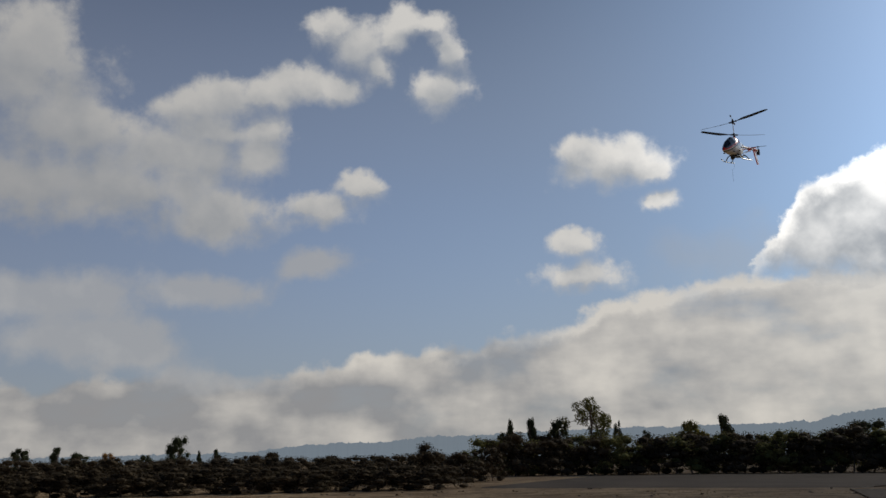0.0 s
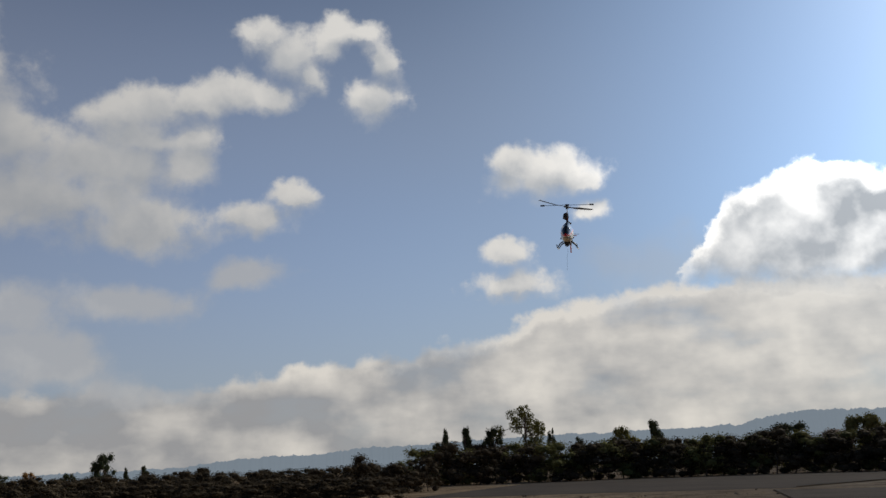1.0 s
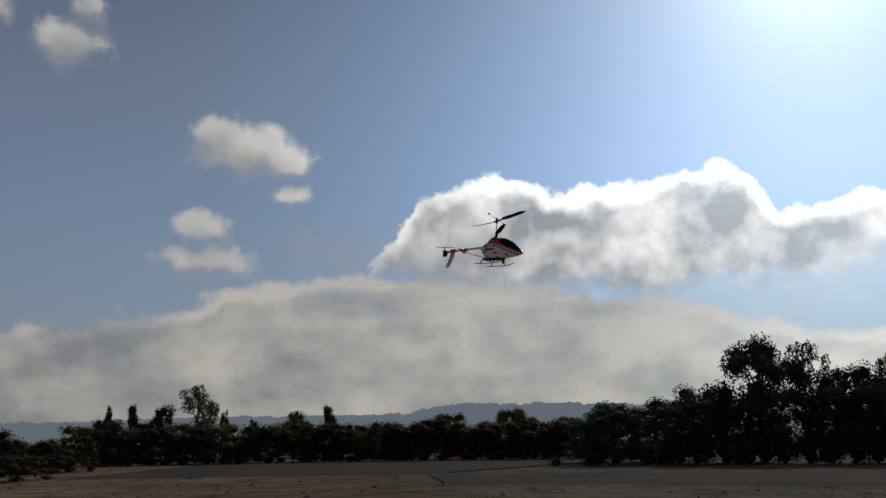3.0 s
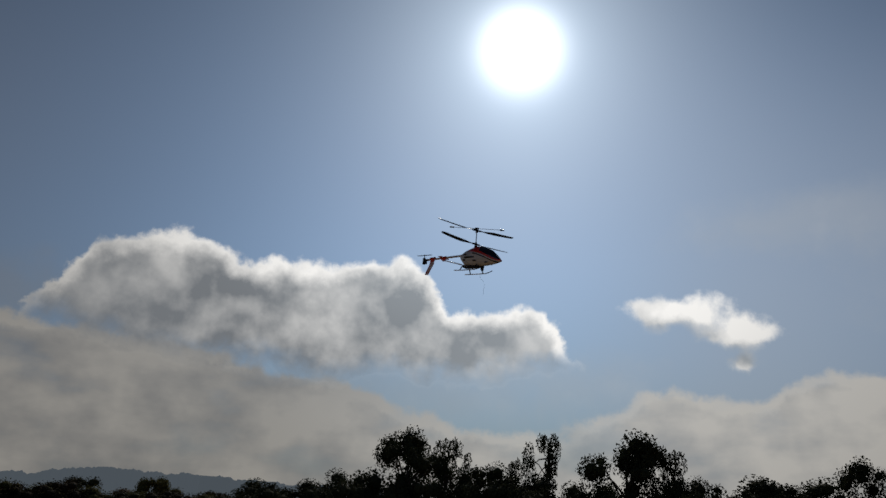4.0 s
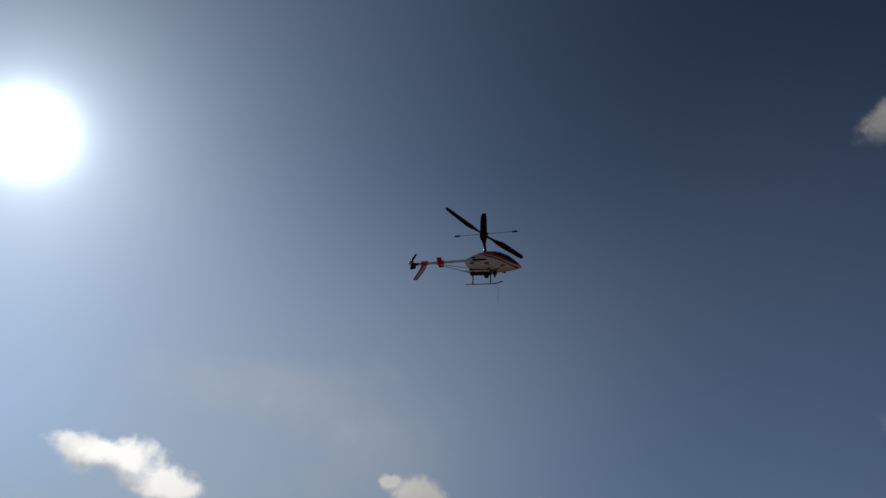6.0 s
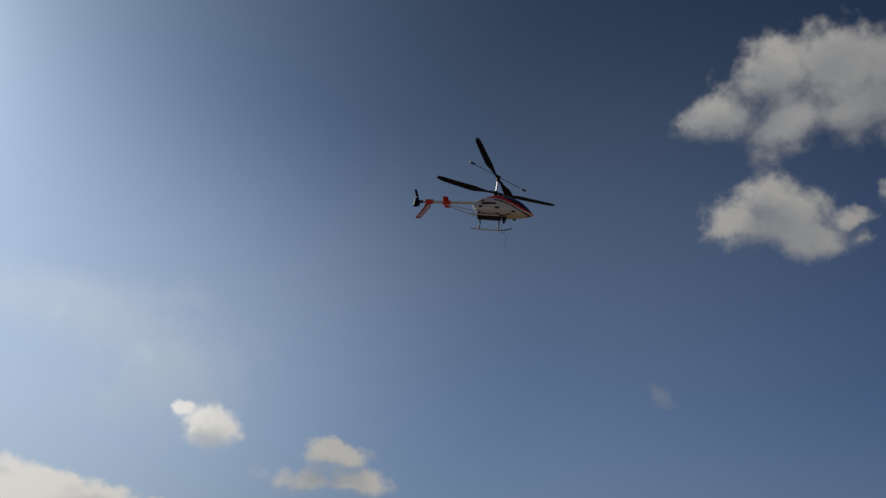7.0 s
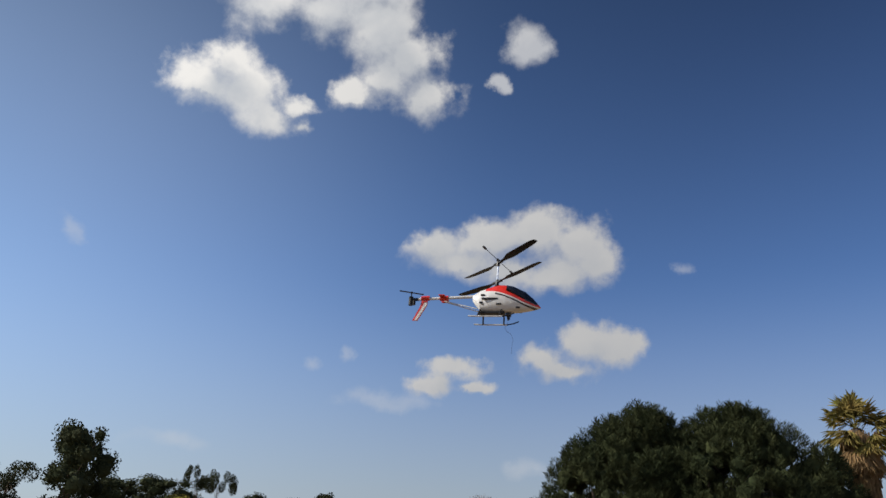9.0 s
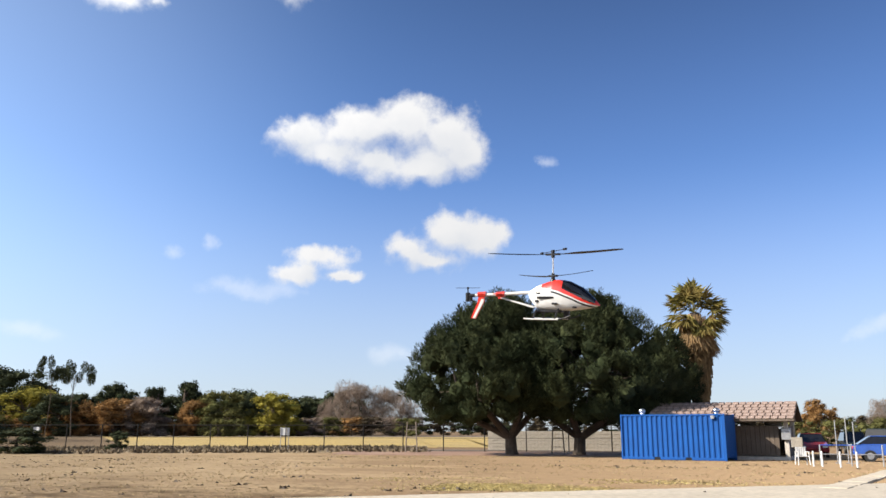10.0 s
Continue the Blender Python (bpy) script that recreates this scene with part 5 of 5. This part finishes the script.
def shelter():
    ob = new("shelter")
    ob.location = bearing(171.85, 54.5)
    ob.rotation_euler = (0, 0, radians(180 - 181.0) + math.pi)     # x to the sight line's side, -y towards the path
    w, d, eave, ridge = 4.2, 2.5, 2.35, 3.35
    # four posts, boarded walls, tiled gable roof
    for x in (-w + 0.3, w - 0.55):
        for y in (-d + 0.6, d - 0.6):
            part("post", box(bmesh.new(), x - 0.12, x + 0.12, y - 0.12, y + 0.12, 0, eave, 0.01), M_CREAM, ob)
    for i in range(27):
        x = -w + 0.45 + i * 0.26
        part("board", box(bmesh.new(), x, x + 0.24, -d + 0.57, -d + 0.63, 0.25, 1.95 - 0.0, 0.008), M_BROWN, ob)
    part("plinth", box(bmesh.new(), -w + 0.2, w - 0.4, -d + 0.45, d - 0.45, 0.0, 0.2, 0.01), M_CREAM, ob)
    part("back_wall", box(bmesh.new(), -w + 0.3, w - 0.55, d - 0.63, d - 0.57, 0.2, 1.8), M_BROWN, ob)
    part("beam", box(bmesh.new(), -w, w, -d + 0.5, -d + 0.7, eave - 0.2, eave, 0.01), M_BROWN, ob)
    bm = bmesh.new()
    vs = [bm.verts.new(p) for p in ((-w, -d - 0.3, eave - 0.05), (w, -d - 0.3, eave - 0.05), (w, 0, ridge), (-w, 0, ridge), (-w, d + 0.3, eave - 0.05), (w, d + 0.3, eave - 0.05))]
    lo = [bm.verts.new(v.co - Vector((0, 0, 0.1))) for v in vs]
    for f in ((0, 1, 2, 3), (3, 2, 5, 4)):
        bm.faces.new([vs[i] for i in f])
        bm.faces.new([lo[i] for i in reversed(f)])
    for i, j in ((0, 1), (1, 2), (2, 5), (5, 4), (4, 3), (3, 0)):
        bm.faces.new((vs[i], vs[j], lo[j], lo[i]))
    roof = part("roof", bm, M_BROWN, ob)
    for side in (-1,  1):
        bm = bmesh.new()
        tri = [bm.verts.new((side * (w - 0.5), y, z)) for y, z in ((-d, eave - 0.1), (d, eave - 0.1), (0, ridge - 0.12))]
        tri2 = [bm.verts.new((side * (w - 0.56), v.co.y, v.co.z)) for v in tri]
        bm.faces.new(tri)
        bm.faces.new(tri2[::-1])
        for i in range(3):
            bm.faces.new((tri[i], tri[(i + 1) % 3], tri2[(i + 1) % 3], tri2[i]))
        part("gable", bm, M_BROWN, ob)
    # tile courses on the lit slope
    slope = math.hypot(d + 0.3, ridge - eave + 0.05)
    tile_me = None
    rng = random.Random(4)
    rows, cols = 6, 20
    fall = math.atan2(ridge - eave + 0.05, d + 0.3)
    for r in range(rows):
        for c in range(cols):
            tw, tl = 2 * w / cols, slope / rows
            if tile_me is None:
                bm = bmesh.new()
                box(bm, -tw * 0.43, tw * 0.43, -tl * 0.5, tl * 0.36, 0.0, 0.07, 0.012)
                tile_me = bpy.data.meshes.new("tile")
                bm.to_mesh(tile_me)
                bm.free()
                tile_me.materials.append(M_TILE)
            t = new("tile", tile_me)
            t.parent = roof
            s = (r + 0.5) * tl
            x = -w + (c + 0.5 + (0.25 if r % 2 else -0.0)) * tw
            if x + tw * 0.44 > w + 0.05:
                x = w - tw * 0.44
            t.matrix_basis = Matrix.Translation((x, -d - 0.3 + s * math.cos(fall), eave - 0.04 + s * math.sin(fall))) @ pose(0, 0, 0, math.degrees(fall) - 4 + rng.uniform(-1, 1), 0, 0)
    for k in range(12):
        y = -d + 0.75 + k * 0.3
        part("side_board", box(bmesh.new(), w - 0.6, w - 0.54, y, y + 0.28, 0.22, 1.95, 0.008), M_BROWN, ob)
    part("meter_box", box(bmesh.new(), w - 0.8, w - 0.28, -d + 0.3, -d + 0.46, 1.15, 1.8, 0.02), M_GALV, ob, "plain grey metal box on the post")
    part("notice_board", box(bmesh.new(), w - 0.3, w + 0.3, -d + 0.16, -d + 0.22, 0.75, 1.3, 0.01), M_BLOCK, ob, "plain grey notice board")
    part("board_post", box(bmesh.new(), w - 0.04, w + 0.04, -d + 0.22, -d + 0.3, 0.0, 1.3, 0.01), M_DARK_STEEL, ob)
    # cream panels stand in for the daylight in the openings under the eave
    for x in (-0.9, 0.6, 2.1):
        part("window", box(bmesh.new(), x, x + 0.95, d - 0.66, d - 0.64, 1.9, 2.2, 0.005), M_CREAM, ob, "high opening in the back wall, its daylight put in as cream colour")
    tagged(ob, "open park shelter with clay tile roof and brown boards", "shelter")


shelter()


def fence():
    ob = new("fence")
    p0, p1 = Vector((62, -50, 0)), Vector((17.5, -64, 0))
    run = (p1 - p0).normalized()
    start, n, gap = p0 - run * 36, 27, 3.3
    for i in range(n):
        p = start + run * gap * i
        bm = bmesh.new()
        rod(bm, p, p + Vector((0, 0, 2.1)), 0.045, 0.045, 8)
        rod(bm, p + Vector((0, 0, 2.1)), p + Vector((0, 0, 2.16)), 0.055, 0.02, 8)
        part("post", bm, M_DARK_STEEL, ob)
        if i < n - 1:
            q = p + run * gap
            for z, r in ((2.06, 0.03), (1.05, 0.012), (0.08, 0.014)):
                bm = bmesh.new()
                rod(bm, p + Vector((0, 0, z)), q + Vector((0, 0, z)), r, r, 6)
                part("rail", bm, M_DARK_STEEL, ob)
    # woven wire, drawn as thin crossing strands
    verts, faces = [], []
    length, side = gap * (n - 1), Vector((run.y, -run.x, 0))
    k, step = 0.0, 0.16
    while k < length:
        for lean in (1, -1):
            x0 = k if lean == 1 else k + 2.0
            a, b = start + run * x0 + Vector((0, 0, 0.06)), start + run * (x0 + 2.0 * lean) + Vector((0, 0, 2.06))
            m_ = len(verts)
            verts += [a, a + run * 0.002, b + run * 0.002, b]
            faces.append((m_, m_ + 1, m_ + 2, m_ + 3))
        k += step
    wire = new("wire_mesh", mesh_of("wire_mesh", verts, faces, M_DARK_STEEL))
    wire.parent = ob
    tagged(wire, "dark woven wire", kind="stuff")
    tagged(ob, "long dark chain-link fence across the dry field", "fence")
    return start, run


FENCE_START, FENCE_RUN = fence()


def sign(s, z, w, h):
    ob = new("sign")
    ob.location = FENCE_START + FENCE_RUN * s + Vector((FENCE_RUN.y, -FENCE_RUN.x, 0)) * -0.08
    ob.rotation_euler = (0, 0, math.atan2(FENCE_RUN.y, FENCE_RUN.x))
    part("plate", box(bmesh.new(), -w / 2, w / 2, -0.012, 0.012, z - h / 2, z + h / 2, 0.004), M_WHITE, ob)
    for i in range(3):
        part("text_bar", box(bmesh.new(), -w * 0.36, w * 0.36, 0.0125, 0.016, z + h * (0.2 - 0.2 * i) - 0.03, z + h * (0.2 - 0.2 * i) + 0.03), M_DARK_STEEL, ob)
    for x in (-w / 2 + 0.06, w / 2 - 0.06):
        bm = bmesh.new()
        rod(bm, (x, -0.04, 0), (x, -0.04, z + h / 2), 0.025, 0.025, 6)
        part("stake", bm, M_GALV, ob)
    tagged(ob, "small white notice plate on the chain-link fence", "sign", "notices on the fence")


sign(33.3, 1.6, 0.75, 0.6)
sign(56.0, 1.55, 0.8, 0.6)


def gate_frame(s, off):
    ob = new("gate_frame")
    ob.location = FENCE_START + FENCE_RUN * s + Vector((FENCE_RUN.y, -FENCE_RUN.x, 0)) * -off
    ob.rotation_euler = (0, 0, math.atan2(FENCE_RUN.y, FENCE_RUN.x))
    for x, lean in ((-0.45, 0.12), (0.45, -0.12)):
        bm = bmesh.new()
        rod(bm, (x, 0, 0), (x + lean, 0, 2.3), 0.05, 0.04, 6)
        part("upright", bm, M_PALE_BARK, ob)
    for z in (0.5, 1.1, 1.7):
        bm = bmesh.new()
        rod(bm, (-0.4, 0, z), (0.4, 0, z), 0.03, 0.03, 6)
        part("rung", bm, M_PALE_BARK, ob)
    tagged(ob, "weathered wooden ladder-like stand in the dry field", "stand", "wooden stands")


gate_frame(67.5, -4.0)
gate_frame(78.5, -5.0)


def block_wall():
    ob = new("wall_far")
    a, b = bearing(156.3, 74), bearing(167.5, 72)
    run = (b - a).normalized()
    ob.location = a
    ob.rotation_euler = (0, 0, math.atan2(run.y, run.x))
    length = (b - a).length
    part("core", box(bmesh.new(), 0, length, -0.08, 0.08, 0, 1.62), M_BLOCK, ob)
    me, rng = None, random.Random(2)
    bw, bh = 0.6, 0.27
    for r in range(6):
        for c in range(int(length / bw)):
            if me is None:
                bm = box(bmesh.new(), 0.01, bw - 0.01, -0.11, 0.11, 0.01, bh - 0.01, 0.015)
                me = bpy.data.meshes.new("block")
                bm.to_mesh(me)
                bm.free()
                me.materials.append(M_BLOCK)
            o = new("block", me)
            o.parent = ob
            o.location = (c * bw + (bw / 2 if r % 2 else 0), rng.uniform(-0.015, 0.015), r * bh)
    tagged(ob, "low pale block wall behind the pines", "wall", kind="structure")


block_wall()

# ---- car park ----
def car(x, y, turn, paint, label, high=1.45, length=4.4, estate=False):
    ob = new("car")
    ob.location, ob.rotation_euler = (x, y, 0), (0, 0, radians(turn))
    half, w = length / 2, 0.86
    lower = [(-half, 0.35), (-half + 0.02, 0.8), (-half + 0.5, 0.95), (half - 1.3, 0.98), (half - 0.15, 0.8), (half, 0.6), (half - 0.02, 0.35)]
    roof = [(-half + 0.25, 0.95), (-half + (0.45 if estate else 0.9), high), (0.35, high), (half - 1.2, 0.97)]

    def prism(pts, w0, w1):
        bm = bmesh.new()
        zs = [p[1] for p in pts]
        lo, hi = min(zs), max(zs)
        rows = []
        for s in (-1, 1):
            rows.append([bm.verts.new((px, s * (w0 + (w1 - w0) * (pz - lo) / (hi - lo)), pz)) for px, pz in pts])
        bm.faces.new(rows[0])
        bm.faces.new(rows[1][::-1])
        for k in range(len(pts)):
            j = (k + 1) % len(pts)
            bm.faces.new((rows[0][k], rows[1][k], rows[1][j], rows[0][j]))
        bmesh.ops.bevel(bm, geom=bm.edges[:], offset=0.04, segments=2, affect="EDGES")
        return bm

    part("body", prism(lower, w, w - 0.03), paint, ob)
    part("cabin", prism([(p[0], p[1] - 0.02) for p in roof], w - 0.06, w - 0.22), M_GLASS, ob, "dark window glass")
    part("roof_panel", box(bmesh.new(), roof[1][0] + 0.05, roof[2][0] - 0.02, -w + 0.24, w - 0.24, high - 0.03, high + 0.02, 0.015), paint, ob)
    for px in (-half + 0.85, half - 0.85):
        for s in (-1, 1):
            bm = bmesh.new()
            rod(bm, (px, s * (w - 0.18), 0.32), (px, s * (w + 0.01), 0.32), 0.32, 0.31, 20)
            wheel = part("wheel", bm, M_TYRE, ob)
            bm = bmesh.new()
            rod(bm, (px, s * (w - 0.05), 0.32), (px, s * (w + 0.025), 0.32), 0.2, 0.18, 14)
            part("rim", bm, M_METAL, wheel)
    for s in (-1, 1):
        part("headlight", box(bmesh.new(), half - 0.14, half - 0.01, s * 0.62 - 0.14, s * 0.62 + 0.14, 0.62, 0.74, 0.02), M_WHITE, ob)
        part("tail_light", box(bmesh.new(), -half - 0.01, -half + 0.06, s * 0.68 - 0.1, s * 0.68 + 0.1, 0.68, 0.84, 0.02), M_RED, ob)
    tagged(ob, label, "car", "parked cars")


car(-1.35, -52.5, 186, M_CAR_BLUE, "bright blue parked hatchback car beyond the posts", 1.38)
car(-1.9, -60.0, 175, M_CAR_DARK, "dark green parked estate car behind others", 1.8, 4.6, True)
car(3.3, -60.0, 98, M_CAR_RED, "dark red parked car half hidden by posts", 1.5)
car(0.9, -68.5, 100, M_CAR_DARK, "grey-green parked car beside the shelter", 1.6)

def bollard(x, y, h, r):
    ob = new("bollard")
    ob.location = (x, y, 0)
    bm = bmesh.new()
    rod(bm, (0, 0, 0), (0, 0, h), r, r * 0.95, 10)
    rod(bm, (0, 0, h), (0, 0, h + 0.04), r * 0.95, r * 0.4, 10)
    part("shaft", bm, M_WHITE, ob)
    tagged(ob, "short white-painted post beside the path", "post", "white posts")


for x, y in ((2.37, -43.8), (1.98, -43.6), (1.2, -43.4), (0.5, -43.2)):
    bollard(x, y, 0.68, 0.048)


def steel_pole(x, y, h):
    ob = new("steel_pole")
    ob.location = (x, y, 0)
    bm = bmesh.new()
    rod(bm, (0, 0, 0), (0, 0, h), 0.025, 0.025, 8)
    part("shaft", bm, M_GALV, ob)
    part("foot_plate", box(bmesh.new(), -0.14, 0.14, -0.14, 0.14, 0, 0.03, 0.005), M_GALV, ob)
    tagged(ob, "tall grey galvanised steel pole near the cars", "pole", "steel poles")


for x, y, h in ((1.45, -48.5, 2.2), (0.95, -48.8, 2.35), (0.6, -48.6, 2.1)):
    steel_pole(x, y, h)


def barrier():
    ob = new("barrier_rail")
    for x in (2.1, 0.75, -0.6):
        bm = bmesh.new()
        rod(bm, (x, -45.0, 0), (x, -45.0, 1.0), 0.035, 0.035, 8)
        part("post", bm, M_GALV, ob)
    for z, mt in ((0.98, M_CAR_BLUE), (0.55, M_GALV)):
        bm = bmesh.new()
        rod(bm, (2.1, -45.0, z), (-0.6, -45.0, z), 0.022, 0.022, 8)
        part("rail", bm, mt, ob, "blue painted rail" if mt is M_CAR_BLUE else "")
    tagged(ob, "low barrier with a blue painted rail", "barrier")


barrier()


def garden_chair(x, y, turn):
    ob = new("garden_chair")
    ob.location, ob.rotation_euler = (x, y, 0), (0, 0, radians(turn))
    part("seat", box(bmesh.new(), -0.25, 0.25, -0.24, 0.24, 0.4, 0.44, 0.015), M_WHITE, ob)
    for k in range(5):
        bm = box(bmesh.new(), -0.24 + k * 0.1, -0.16 + k * 0.1, 0.22, 0.25, 0.44, 0.86, 0.008)
        part("back_slat", bm, M_WHITE, ob)
    for sx in (-1, 1):
        part("armrest", box(bmesh.new(), sx * 0.27 - 0.03, sx * 0.27 + 0.03, -0.22, 0.25, 0.62, 0.65, 0.01), M_WHITE, ob)
        for sy in (-1, 1):
            bm = bmesh.new()
            rod(bm, (sx * 0.28, sy * 0.26, 0), (sx * 0.25, sy * 0.22, 0.64), 0.028, 0.024, 8)
            part("leg", bm, M_WHITE, ob)
    tagged(ob, "white plastic garden chair beside the shelter", "chair")


garden_chair(2.95, -45.5, 200)

# ---- ground cover ----
def scatter_stuff(name, label, category, mat, count, seed, spots, size, tall):
    rng = np.random.default_rng(seed)
    verts, faces = [], []
    made = 0
    while made < count:
        a0, a1, r0, r1 = spots[rng.integers(len(spots))]
        az, r = rng.uniform(a0, a1), math.sqrt(rng.uniform(r0 * r0, r1 * r1))
        p = bearing(az, r)
        if noise.noise(p * 0.25) + 0.6 * noise.noise(p * 0.9) < rng.uniform(-0.4, 0.5):
            continue
        made += 1
        h = 0.02 * noise.noise(Vector((p.x, p.y, 0)) * 0.35) + 0.015 * noise.noise(Vector((p.x, p.y, 5)) * 0.12)
        s = size * rng.uniform(0.5, 1.6)
        for _ in range(3):
            a = rng.uniform(0, 2 * math.pi)
            u = Vector((math.cos(a), math.sin(a), 0))
            c = p + Vector((rng.normal() * s * 0.6, rng.normal() * s * 0.6, h - 0.01))
            n = len(verts)
            verts += [c - u * s * 0.5, c + u * s * 0.5, c + u * s * rng.uniform(-0.2, 0.6) + Vector((rng.normal() * s * 0.3, rng.normal() * s * 0.3, tall * rng.uniform(0.5, 1.5)))]
            faces.append((n, n + 1, n + 2))
    tagged(new(name, mesh_of(name, verts, faces, mat)), label, category, kind="stuff")


M_TUFT = material("dry_grass_blades", (0.34, 0.26, 0.13), 0.9, second=(0.24, 0.18, 0.09), scale=1.0, island=0.4)
M_WEEDS = material("dry_weeds", (0.1, 0.075, 0.045), 0.9, second=(0.16, 0.12, 0.07), scale=1.0, island=0.4)
scatter_stuff("dry_grass", "sparse straw-brown grass tufts on bare earth", "grass", M_TUFT, 16000, 11, ((-30, 75, 17, 42), (122, 185, 18, 60), (122, 185, 18, 60)), 0.06, 0.03)
scatter_stuff("clods", "dark dry clods and weeds on bare earth", "clods", M_BARK, 420, 12, ((-30, 75, 17, 45), (122, 185, 18, 55)), 0.16, 0.06)
scatter_stuff("leaf_litter", "fallen yellow leaves scattered beside the path", "leaves", M_LEAFLITTER, 6500, 13, ((152, 166, 23.2, 25.6), (153, 164, 23.2, 26.5), (148, 176, 24, 30)), 0.075, 0.025)

scatter_stuff("weeds", "low dull brown weeds on the soil behind the fence", "weeds", M_WEEDS, 2600, 14, ((122, 150, 66, 88), (128, 152, 64, 84)), 0.3, 0.22)


motions()
